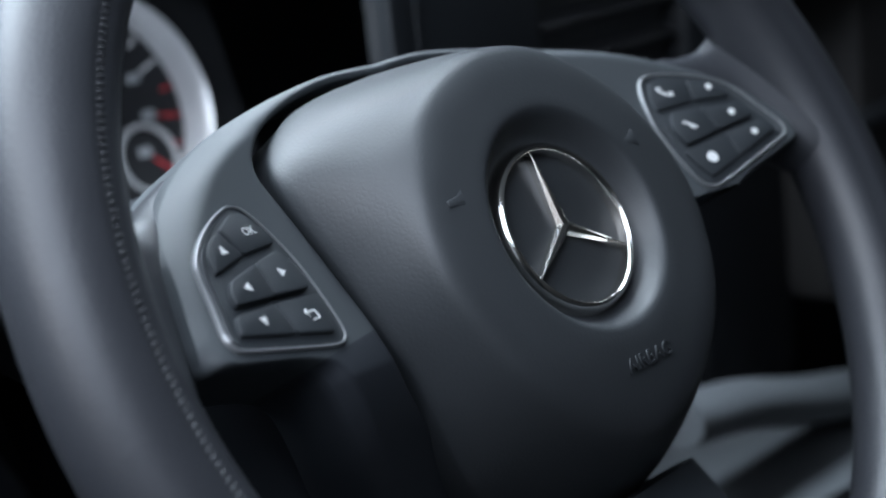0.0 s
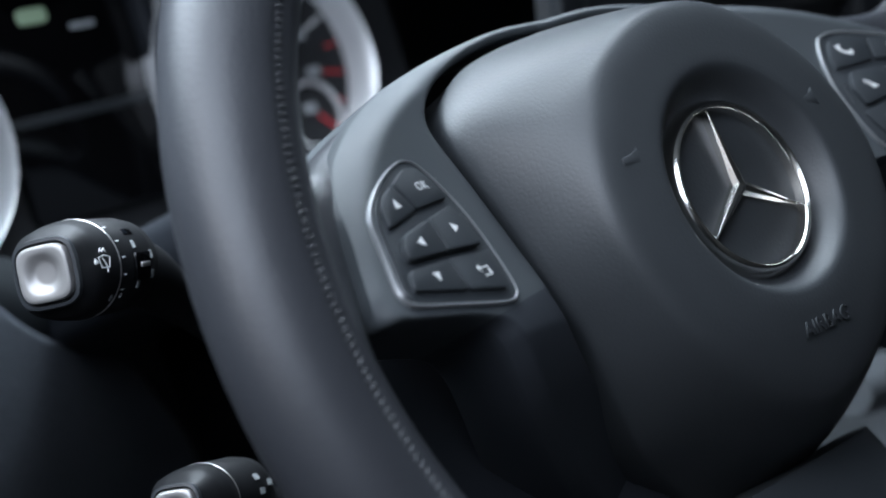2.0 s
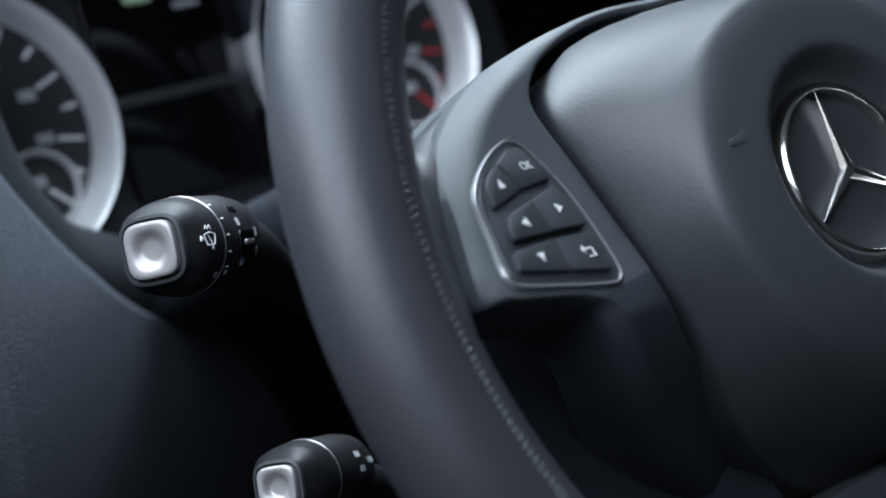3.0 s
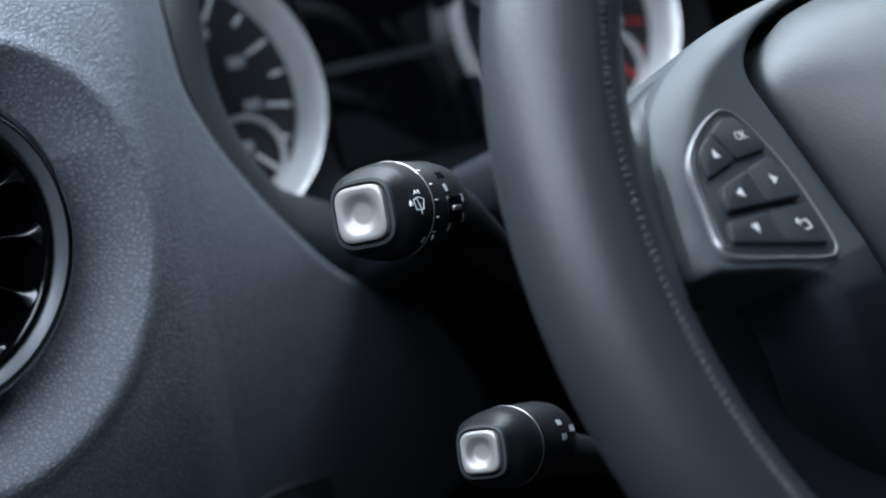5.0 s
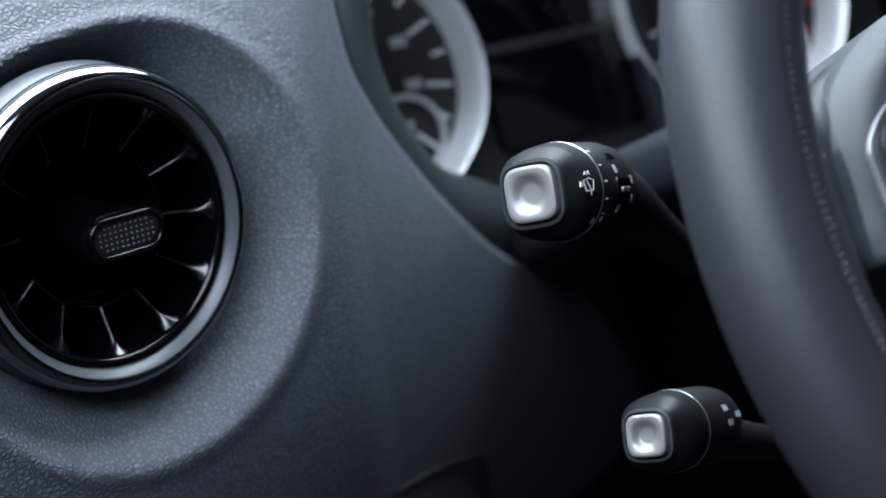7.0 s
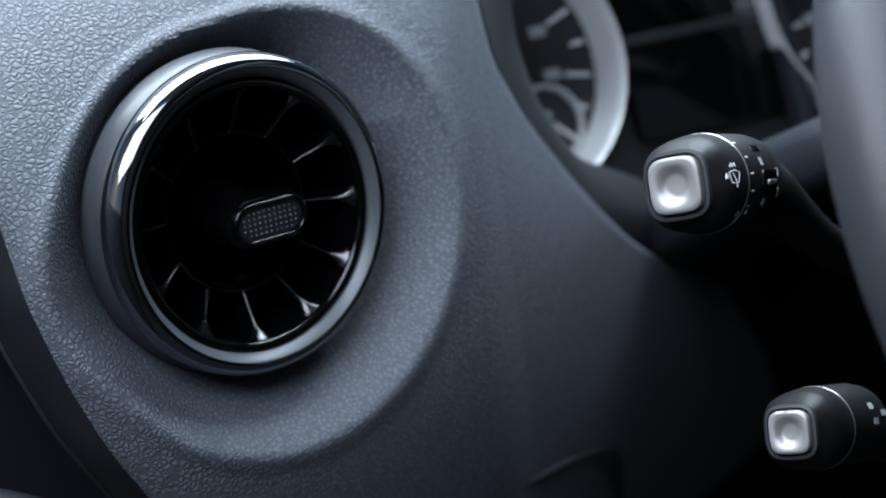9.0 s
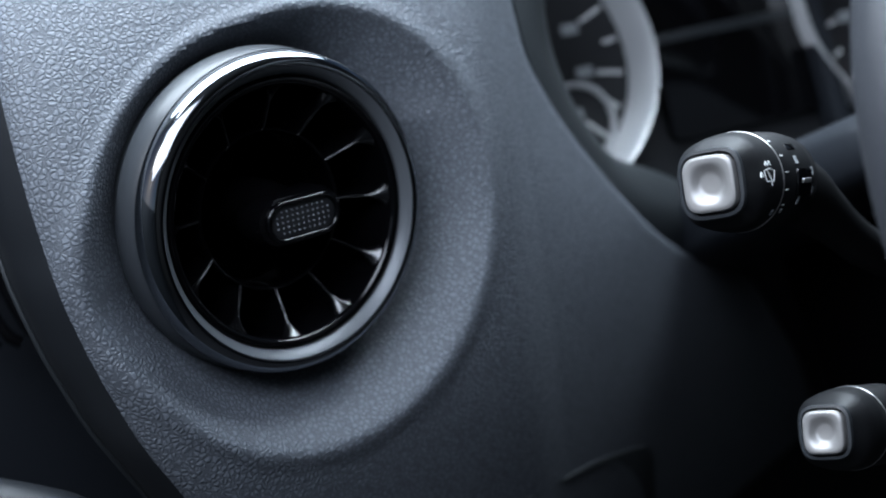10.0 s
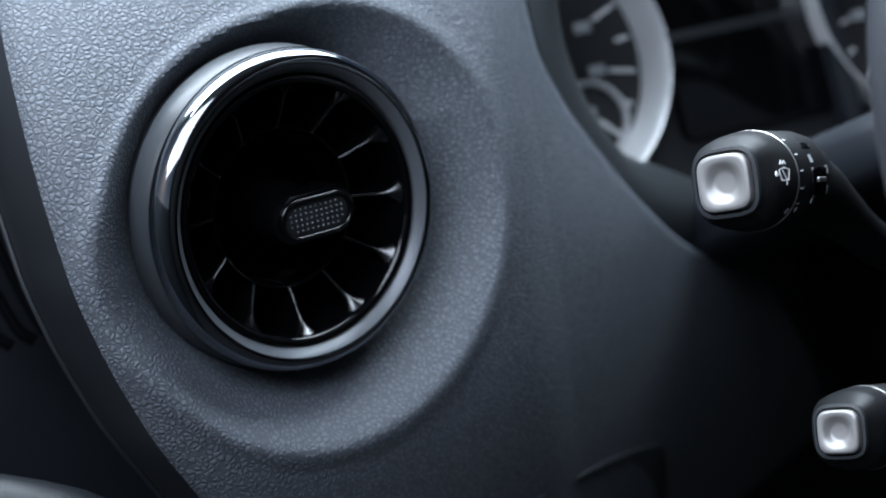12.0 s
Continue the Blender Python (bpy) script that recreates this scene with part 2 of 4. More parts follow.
def bowl_edge(c, k):
    """Distance from the vent's middle to the bowl's edge along a direction."""
    d = c * BOWL[0] + k * BOWL[1]
    far = d + math.sqrt(BOWL[2] ** 2 - BOWL[0] ** 2 - BOWL[1] ** 2 + d * d)
    near = 0.0612 + 0.0030 * max(0.0, -c) ** 0.7
    return 0.5 * (far + near + math.sqrt((far - near) ** 2 + 0.004 ** 2))


def dash_height(u, v):
    """The skin with the bowl for the vent sunk into it, deepest above and towards the door."""
    skin = dash_skin(u, v)
    floor = -0.0140 + 0.03 * u - 0.11 * v
    r = max(1e-6, math.hypot(u, v))
    floor = min(floor, skin - 0.016 - 0.013 * step(-0.3, 0.5, v / r) * (1 - 0.45 * step(-0.2, 0.5, u / r)))
    edge = bowl_edge(u / r, v / r)
    t = r / edge
    r0 = 0.0475 + 0.0080 * step(-0.2, 0.7, 0.7 * (v - u) / r)
    f = max(0.0, (r - r0) / (edge - r0))
    wall = floor + (max(skin, floor + 0.004) - floor) * (f if f < 1 else 1 + 3.0 * (f - 1))
    k = 0.0016
    e = max(-1.0, min(1.0, (skin - wall) / k))
    low = min(skin, wall) - k * (1 - abs(e)) ** 2 * 0.25
    return low + 0.0008 * math.exp(-((t - 1.04) / 0.04) ** 2)


def dash_place(u, v, h):
    """The face leans along one slanting direction as it rises."""
    return (u - 0.735 * h, v + 0.335 * h, h)


dash = thing("dashboard", DASHM, "dark blue-grey grained dashboard around the air vent", "dashboard", kind="structure")


def dash_grid():
    rows = []
    nv, nu = 240, 260
    for j in range(nv + 1):
        v = -0.22 + 0.316 * j / nv
        a, b = table(LEFT, v), table(RIGHT, v)
        row = []
        # outer side towards the door, rolled edge, face, rolled edge, lip of the hood
        ha = dash_height(a, v)
        for du, dh in ((0.020, -0.100), (0.004, -0.058), (-0.0065, -0.040), (-0.0076, -0.028), (-0.0062, -0.0165)):
            x, y, z = dash_place(a, v, ha)
            row.append((x + du, y, z + dh))
        for k in range(nu + 1):
            s = k / nu
            u = a + (b - a) * s
            e, g = u - a, b - u
            h = dash_height(u, v)
            x, y, z = dash_place(u, v, h)
            re, rg = 0.012, 0.006
            if e < re:
                z -= re * 0.85 * (1 - math.sqrt(max(0, 1 - (1 - e / re) ** 2 * 0.98)))
                x -= 0.0045 * (1 - e / re) ** 2
            if g < rg:
                z -= rg * (1 - math.sqrt(max(0, 1 - (1 - g / rg) ** 2)))
            row.append((x, y, z))
        hb = dash_height(b, v)
        for du, dh in ((0.001, -0.010), (0.003, -0.016), (0.007, -0.026), (0.010, -0.04), (0.011, -0.09)):
            x, y, z = dash_place(b, v, hb)
            row.append((x + du, y - 0.3 * du, z + dh))
        rows.append(row)
    # the top rolls forwards to the windscreen
    last = rows[-1]
    for da, db in ((0.004, -0.002), (0.009, -0.008), (0.012, -0.02), (0.013, -0.05), (0.015, -0.1)):
        rows.append([(u, v + da, h + db) for u, v, h in last])
    return [r[5:] for r in rows], [r[:6] for r in rows]


skin_rows, side_rows = dash_grid()
face = loft(skin_rows, close=False)
bmesh.ops.delete(face, geom=[f for f in face.faces if math.hypot(*f.calc_center_median().xy) < 0.046], context="FACES")
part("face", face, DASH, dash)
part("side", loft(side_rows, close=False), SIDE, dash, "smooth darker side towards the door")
part("side_bead", tube([Vector(r[2]) + Vector((-0.0006, 0, 0)) for r in side_rows[::4]], 0.0009, 8), LIP, dash, "thin edge bead of the side panel")


def lip_mesh():
    rows = []
    for v, x, y in smooth_line(LIPEDGE, 60):
        u = table(RIGHT, v)
        a = np.array(dash_place(u - 0.001, v, dash_height(u, v) - 0.006))
        b = np.array((x, y, -0.050))
        row = [a + np.array((-0.002, 0, -0.020)), a]
        for k in range(1, 13):
            f = k / 12
            row.append(a + (b - a) * f + np.array((0, 0, 0.004 * math.sin(math.pi * f) - 0.002 * max(0, f - 0.8) * 5)))
        row += [b + np.array((0.0015, 0, -0.006)), b + np.array((0.003, 0.002, -0.05))]
        rows.append(row)
    return loft(rows, close=False)


part("lip", lip_mesh(), LIP, dash, "smooth dark lip below the instruments")


def dash_cover():
    out = rounded([(0.045, -0.205), (0.045, -0.1335), (0.075, -0.1335), (0.128, -0.1375), (0.163, -0.147), (0.164, -0.205)], 0.012, 8)
    bm = prism(out, -0.004, 0.0012, 0.0012, dash_height)
    for p in bm.verts:
        p.co.x, p.co.y = p.co.x - 0.735 * dash_height(p.co.x, p.co.y), p.co.y + 0.335 * dash_height(p.co.x, p.co.y)
    return bm


part("storage_cover", dash_cover(), LIP, dash, "smooth dark cover set in the lower dashboard")

# ---- air vent ----
vent = thing("air_vent", DASHM, "round turbine air vent with dark chrome ring and glossy black blades", "air vent")
part("sleeve", revolve([(0.0468, -0.048), (0.0490, -0.014), (0.0515, -0.0072), (0.0526, -0.0060), (0.0528, -0.0048), (0.0525, -0.0010), (0.0519, 0.0026), (0.0512, 0.0040), (0.0500, 0.0042)], 128), SLEEVE, vent, "satin dark grey sleeve")
part("ring", revolve([(0.0504, 0.0030), (0.0512, 0.0034), (0.0517, 0.0052), (0.0518, 0.0078), (0.0514, 0.0100), (0.0505, 0.0118), (0.0492, 0.0130), (0.0479, 0.0135), (0.0471, 0.0135), (0.0466, 0.0131)], 200), DARKCHROME, vent, "polished dark chrome trim ring")
part("inner_cone", revolve([(0.0467, 0.0133), (0.0464, 0.0131), (0.0442, 0.0106), (0.0439, 0.0098), (0.0438, 0.0070)], 160), CONE, vent, "satin dark grey inner cone")
part("outer_hoop", revolve([(0.0436, 0.0070), (0.0433, 0.0097), (0.0428, 0.0104), (0.0420, 0.0105), (0.0412, 0.0101), (0.0406, 0.0092), (0.0403, 0.0076), (0.0402, -0.010)], 160), GLOSS, vent, "glossy black inner hoop")
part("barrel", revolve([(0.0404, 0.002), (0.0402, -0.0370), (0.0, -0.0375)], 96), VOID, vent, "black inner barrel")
part("inner_hoop", revolve([(0.0252, -0.0020), (0.0255, -0.0010), (0.0260, -0.0007), (0.0264, -0.0011), (0.0266, -0.0020), (0.0266, -0.018), (0.0252, -0.018)], 96), GLOSS, vent)
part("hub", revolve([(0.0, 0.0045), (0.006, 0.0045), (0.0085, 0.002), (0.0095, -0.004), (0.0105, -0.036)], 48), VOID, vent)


def blade_mesh():
    """A vane from the inner hoop to the outer one, into which its front edge sweeps with a fillet on both sides."""
    rings = []
    for k in range(29):
        s = k / 28
        r = 0.0258 + 0.0152 * s
        e = max(0.0, (s - 0.50) / 0.50)
        w = 0.00060 + 0.0052 * e ** 3.0
        z1 = -0.0012 + 0.0080 * s + 0.0026 * e ** 2
        b = 0.0005 + 0.0006 * e
        front = [(r, w * math.sin(q), z1 - 2.2 * b * (1 - math.cos(q))) for q in (radians(-84 + 24 * i) for i in range(8))]
        rings.append(front + [(r, w * 0.5 + 0.0002, z1 - 0.0055), (r, 0.0006, -0.034), (r, -0.0006, -0.034), (r, -w * 0.5 - 0.0002, z1 - 0.0055)])
    return loft(rings, caps=(True, True))


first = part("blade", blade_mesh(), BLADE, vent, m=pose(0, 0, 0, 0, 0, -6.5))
# flanks get the sheenless black as painted shade; only front edges shine
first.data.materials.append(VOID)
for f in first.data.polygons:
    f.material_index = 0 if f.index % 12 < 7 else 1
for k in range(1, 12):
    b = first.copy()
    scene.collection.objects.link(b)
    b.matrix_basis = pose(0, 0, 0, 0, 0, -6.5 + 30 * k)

def oval(a, b, n=14):
    """A straight-sided oval with round ends."""
    return [Vector((s * (a - b + b * math.cos(q)), s * b * math.sin(q))) for s in (1, -1) for q in (math.pi * (k / n - 0.5) for k in range(n + 1))]


knob = part("knob", prism(oval(0.0166, 0.0086), -0.004, 0.0092, 0.0034), GLOSS, vent, "glossy black oval adjusting knob", m=pose(0.0044, -0.0026, 0.001, 0, 0, -2))
hoop = oval(0.0132, 0.0060)
part("knob_rim", tube([(p[0], p[1], 0.0100) for p in hoop], 0.0009, 10, True), GLOSS, knob, "rounded glossy black rim")
part("grip", prism(oval(0.0124, 0.0052), 0.0075, 0.0097, 0.0004), BLACK, knob, "grey rubber grip pad with raised dots")


def dots():
    bm = bmesh.new()
    for i in range(-5, 6):
        for j in range(-2, 3):
            x, y = i * 0.00195, j * 0.00175
            if abs(x) < 0.0095 or abs(y) < 0.0025:
                bmesh.ops.create_icosphere(bm, subdivisions=1, radius=0.00034, matrix=Matrix.Translation((x, y, 0.0097)))
    return bm


part("raised_dots", dots(), DOTS, knob)["kind"] = "stuff"

# ---- steering wheel ----
wheel = thing("steering_wheel", WHEEL, "leather steering wheel with airbag cover and two keypads", "steering wheel")
RIM_R, RIM_Z, RIM_W, RIM_H = 0.1695, -0.0095, 0.0182, 0.0168


def rim_point(a, q, grow=0.0):
    r = RIM_R + (RIM_W + grow) * math.cos(q)
    return Vector((r * math.cos(a), r * math.sin(a), RIM_Z + (RIM_H + grow) * math.sin(q)))


SEAM = radians(113)


def rim_mesh():
    rings = []
    for i in range(240):
        a = 2 * math.pi * i / 240
        ring = []
        for k in range(48):
            q = 2 * math.pi * k / 48
            d = abs((q - SEAM + math.pi) % (2 * math.pi) - math.pi)
            ring.append(rim_point(a, q, -0.0008 * math.exp(-(d / 0.10) ** 2)))
        rings.append(ring)
    return loft(rings, wrap=True)


part("rim", rim_mesh(), LEATHER, wheel, "smooth grey-black leather rim with sewn inner seam")


def stitch_mesh():
    bm = bmesh.new()
    bmesh.ops.create_uvsphere(bm, u_segments=8, v_segments=6, radius=1, matrix=Matrix.Diagonal((0.00064, 0.0020, 0.00055, 1)))
    return bm


seam0 = None
for i in range(230):
    a = radians(95 + 175 * i / 229)
    p = rim_point(a, SEAM, -0.0006)
    out = (rim_point(a, SEAM, 0.01) - p).normalized()
    along = Vector((-math.sin(a), math.cos(a), 0))
    across = out.cross(along)
    m = axes(p, along, across, out) @ pose(0, 0, 0, 0, 0, 18)
    if seam0 is None:
        seam0 = part("stitch", stitch_mesh(), THREAD, wheel, m=m)
    else:
        b = seam0.copy()
        scene.collection.objects.link(b)
        b.matrix_basis = m

# airbag cover: a flank that rises from the spokes to a flat round face with a dished centre
FACE = [(0, 0.0635), (20, 0.0620), (45, 0.0605), (70, 0.0610), (90, 0.0612), (110, 0.0615), (135, 0.0630), (160, 0.0615), (180, 0.0615), (200, 0.0605), (225, 0.0625), (250, 0.0670), (270, 0.0710), (285, 0.0690), (301, 0.0660), (319, 0.0640), (342, 0.0630), (360, 0.0635)]
# angle, radius and height of the cover's lower edge along the gap
HALF = [(90, 0.0752, -0.045), (103, 0.0762, -0.045), (114, 0.0795, -0.0445), (124, 0.0838, -0.0430), (135, 0.0874, -0.0395), (144, 0.0893, -0.0345), (149, 0.0874, -0.0315), (155, 0.0826, -0.0290), (162, 0.0780, -0.0262), (169, 0.0745, -0.0240), (176, 0.0727, -0.0225), (183, 0.0715, -0.0218), (198, 0.0701, -0.0222), (207, 0.0711, -0.024), (215, 0.0726, -0.025), (223, 0.0745, -0.026), (231, 0.0767, -0.027), (239, 0.0785, -0.03), (246, 0.0806, -0.033), (270, 0.0920, -0.0390)]
BASE = [(180 - a, *q) for a, *q in HALF if a <= 180][::-1] + [(a, *q) for a, *q in HALF if a > 90][:-1] + [(270, 0.0920, -0.0390), (300, 0.0915, -0.0330), (318, 0.0855, -0.0262), (330, 0.0762, -0.0236), (342, 0.0718, -0.0222), (357, 0.0715, -0.0218), (360, 0.0721, -0.0222)]


def polar(rows, n, soft_n=9, k=1):
    v = np.interp(np.arange(n) * 360 / n, [r[0] for r in rows], [r[k] for r in rows])
    w = np.ones(soft_n) / soft_n
    return np.convolve(np.r_[v[-(soft_n // 2):], v, v[:soft_n // 2]], w, "valid")


def ease(q, w):
    """A ramp that starts softly over the width w."""
    return 0.5 * (q + math.hypot(q, w))


def cover_mesh(n=240):
    f, b, zb = polar(FACE, n), polar(BASE, n, 5), polar(BASE, n, 7, 2)
    ang = np.arange(n) * 2 * np.pi / n
    rings = []
    # skirt in the gap, then the convex flank up to the face's edge
    for s, h in ((0.16, -0.80), (0.10, -0.40), (0.03, -0.10), (0.0, -0.02), (0.012, 0.045), (0.10, 0.150), (0.22, 0.285), (0.36, 0.430), (0.50, 0.570), (0.64, 0.700), (0.78, 0.825), (0.90, 0.922), (1.0, 0.990)):
        r = b + (f - b) * s
        z = zb + h * (0.0010 - zb)
        rings.append([(r[i] * math.cos(ang[i]), r[i] * math.sin(ang[i]), z[i]) for i in range(n)])
    for d, z in ((0.0016, 0.0021), (0.0038, 0.0031), (0.0065, 0.0038), (0.0100, 0.0042)):
        r = f - d
        rings.append([(r[i] * math.cos(ang[i]), r[i] * math.sin(ang[i]), z) for i in range(n)])
    last = f - 0.0100
    for s in (0.25, 0.5, 0.75, 1.0):
        r = last + (0.0385 - last) * s
        rings.append([(r[i] * math.cos(ang[i]), r[i] * math.sin(ang[i]), 0.0042 + 0.0006 * s) for i in range(n)])
    for r, z in ((0.0374, 0.0046), (0.0364, 0.0040), (0.0352, 0.0026), (0.0336, 0.0000), (0.0320, -0.0026), (0.0306, -0.0042), (0.0290, -0.0048), (0.020, -0.0047), (0.010, -0.0046), (0.001, -0.0046)):
        rings.append([(r * math.cos(a), r * math.sin(a), z) for a in ang])
    # the lower part of the face curves away, most towards the lower corner by the gap
    rings = [[(x, y, z - 2.4 * min(0.0, y + 0.034) ** 2 - 0.12 * ease(-0.046 - y, 0.012) - 0.85 * ease(-0.556 * (x + 0.052) - 0.83 * (y + 0.041), 0.007)) for x, y, z in r] for r in rings]
    return loft(rings, caps=(False, True))


cover = part("airbag_cover", cover_mesh(), COVER, wheel, "soft dark grey airbag cover with dished centre")

# emblem: plain ring with three tapering arms
emblem = part("emblem", revolve([(0.0254, -0.0026), (0.0255, 0.0004), (0.0259, 0.0016), (0.0266, 0.0021), (0.0274, 0.0018), (0.0284, 0.0004), (0.0293, -0.0016), (0.0297, -0.0032)], 160), CHROME, wheel, "chrome ring emblem", m=pose(-0.0003, -0.0006, -0.0022))


def arm_mesh():
    """A tapering arm with a low ridge and bevelled edges."""
    bm = bmesh.new()
    tip, root, top = 0.0266, 0.0029, 0.0017
    c, k = 0.87, 0.5
    pts = ((0, tip, 0.0004), (-root * c, root * k, -0.0012), (-top * c, top * k, 0.0005), (0, 0, 0.0012), (top * c, top * k, 0.0005), (root * c, root * k, -0.0012), (0, tip, -0.0028), (-root * c, root * k, -0.0028), (0, 0, -0.0030), (root * c, root * k, -0.0028))
    v = [bm.verts.new(p) for p in pts]
    for f in ((0, 1, 2), (0, 2, 3), (0, 3, 4), (0, 4, 5), (0, 6, 7, 1), (0, 5, 9, 6), (6, 9, 8, 7), (1, 7, 8, 3, 2), (5, 4, 3, 8, 9)):
        bm.faces.new([v[i] for i in f])
    return bm


for k in range(3):
    part("arm", arm_mesh(), CHROME, emblem, smooth=False, m=pose(0, 0, 0, 0, 0, 120 * k))

lettering("airbag_lettering", "AIRBAG", 0.0066, COVER, cover, pose(0.0006, -0.0487, 0.0035, 9, 0, 0), 0.0003, "raised moulded lettering")


def horn_sign(m):
    part("horn_sign", prism(rounded([(-0.0052, 0.0012), (0.0004, 0.0020), (0.0036, 0.0042), (0.0042, -0.0036), (0.0006, -0.0016), (-0.0052, -0.0012)], 0.0008, 4), -0.001, 0.0001, 0.0003), COVER, cover, m=m @ Matrix.Scale(0.85, 4))


horn_sign(pose(-0.0455, 0.0172, 0.0041))
horn_sign(pose(0.0405, 0.0172, 0.0044))

# spokes: a moulded bezel between the cover's gap and the rim, one a side
GAP = [(0.005, 0.0764), (-0.0188, 0.0774), (-0.0353, 0.0756), (-0.0499, 0.0716), (-0.0635, 0.0657), (-0.0738, 0.0580), (-0.0780, 0.0509), (-0.0778, 0.0430), (-0.0770, 0.0360), (-0.0764, 0.0290), (-0.0760, 0.0220), (-0.0757, 0.0150), (-0.0755, 0.0090), (-0.0752, 0.0050), (-0.0750, 0.0020), (-0.0750, -0.0010), (-0.0752, -0.0050), (-0.0755, -0.0095), (-0.0740, -0.0180), (-0.0685, -0.0279), (-0.0580, -0.0388), (-0.0410, -0.0558), (-0.0190, -0.0755)]
EDGE = [(0.005, 0.0800), (-0.0188, 0.0806), (-0.0370, 0.0790), (-0.0580, 0.0755), (-0.0800, 0.0695), (-0.0990, 0.0612), (-0.1130, 0.0530), (-0.1240, 0.0442), (-0.1325, 0.0335), (-0.1380, 0.0230), (-0.1425, 0.0130), (-0.1458, 0.0045), (-0.1458, -0.0005), (-0.1425, -0.0023), (-0.1320, -0.0044), (-0.1200, -0.0065), (-0.1106, -0.0090), (-0.1053, -0.0121), (-0.1020, -0.0185), (-0.0975, -0.0277), (-0.0890, -0.0400), (-0.0700, -0.0597), (-0.0480, -0.0764)]
# added black sheet for the dark opening under the spoke: height, inner, outer edge
DARKSHEET = [(0.000, -0.060, -0.150), (-0.020, -0.050, -0.149), (-0.040, -0.040, -0.145), (-0.060, -0.030, -0.138), (-0.080, -0.025, -0.128), (-0.100, -0.020, -0.113)]


def spoke_z(x, y):
    z = -0.0132 - 0.29 * (x + 0.1025) - 0.26 * (max(y, -0.016) - 0.003)
    z = 0.5 * (z - 0.046 + math.hypot(z + 0.046, 0.004))
    d = max(0.0, -0.006 - y)
    return z - (14 * d * d if d < 0.03 else 0.0126 + 0.84 * (d - 0.03))


def spoke_mesh(flip, first, last):
    """Between the gap and the leather, with a rolled shoulder; its lower rim turns under in a crease."""
    n, w = 170, 34
    rows = []
    for a, b in list(zip(smooth_line(GAP, n), smooth_line(EDGE, n)))[first:last]:
        wide = float(np.linalg.norm(b - a))
        d = (b - a) / max(wide, 1e-6)
        row = [(a[0], a[1], spoke_z(*a) - 0.022)]
        high, low = step(0.020, 0.050, b[1]), 1 - step(-0.003, 0.006, b[1])
        ro = min(0.008 + 0.008 * high - 0.002 * low, wide * 0.9)
        for k in range(w + 1):
            p = a + d * wide * (1 - (1 - k / w) ** 1.5)
            i, o = float(np.linalg.norm(p - a)), float(np.linalg.norm(b - p))
            z = spoke_z(*p) - 0.0016 * max(0, 1 - i / 0.0022) ** 2
            if o < ro:
                z -= (0.35 + 0.2 * high + 0.6 * low) * ro * (1 - o / ro) ** 2
            row.append((p[0], p[1], z))
        x, y, z = row[-1]
        row.append((x + d[0] * 0.0006, y + d[1] * 0.0006, z - 0.004))
        row.append((x - d[0] * 0.003 * low, y - d[1] * 0.003 * low, z - 0.034))
        rows.append([(flip * x, y, z) for x, y, z in row])
    return loft(rows, close=False)


def dark_sheet_mesh(flip):
    rows = []
    for y, x0, x1 in smooth_line(DARKSHEET, 24):
        row = [(x0 + (x1 - x0) * k / 12, y, -0.064 - 0.010 * math.sin(math.pi * k / 12)) for k in range(13)]
        rows.append([(flip * x, yy, z) for x, yy, z in row])
    return loft(rows, close=False)


# leather-clad arm that flares from the spoke into the rim: distance from the hub, lower and upper edge
ARM = [(0.100, 0.012, 0.0615), (0.112, 0.012, 0.0560), (0.125, 0.010, 0.0500), (0.136, 0.006, 0.0475), (0.143, 0.000, 0.0465), (0.148, -0.006, 0.0470), (0.153, -0.016, 0.0495), (0.160, -0.027, 0.0540), (0.170, -0.034, 0.0600)]


def flare_mesh(flip):
    rings = []
    for k in range(34):
        x = 0.102 + 0.062 * k / 33
        lo, hi = np.interp(x, [r[0] for r in ARM], [r[1] for r in ARM]), np.interp(x, [r[0] for r in ARM], [r[2] for r in ARM])
        zc = -0.0350 + 0.0085 * step(0.110, 0.130, x) + 0.013 * step(0.128, 0.165, x) - 0.004 * (1 - step(0.140, 0.160, x))
        zh = 0.0135
        ring = []
        for j in range(40):
            q = 2 * math.pi * j / 40
            c, s = math.cos(q), math.sin(q)
            y = 0.5 * (lo + hi) + 0.5 * (hi - lo) * math.copysign(abs(s) ** 0.75, s)
            ring.append((flip * x, y, zc - 0.20 * (y - 0.019) + zh * math.copysign(abs(c) ** 0.8, c)))
        rings.append(ring)
    return loft(rings, caps=(True, True))


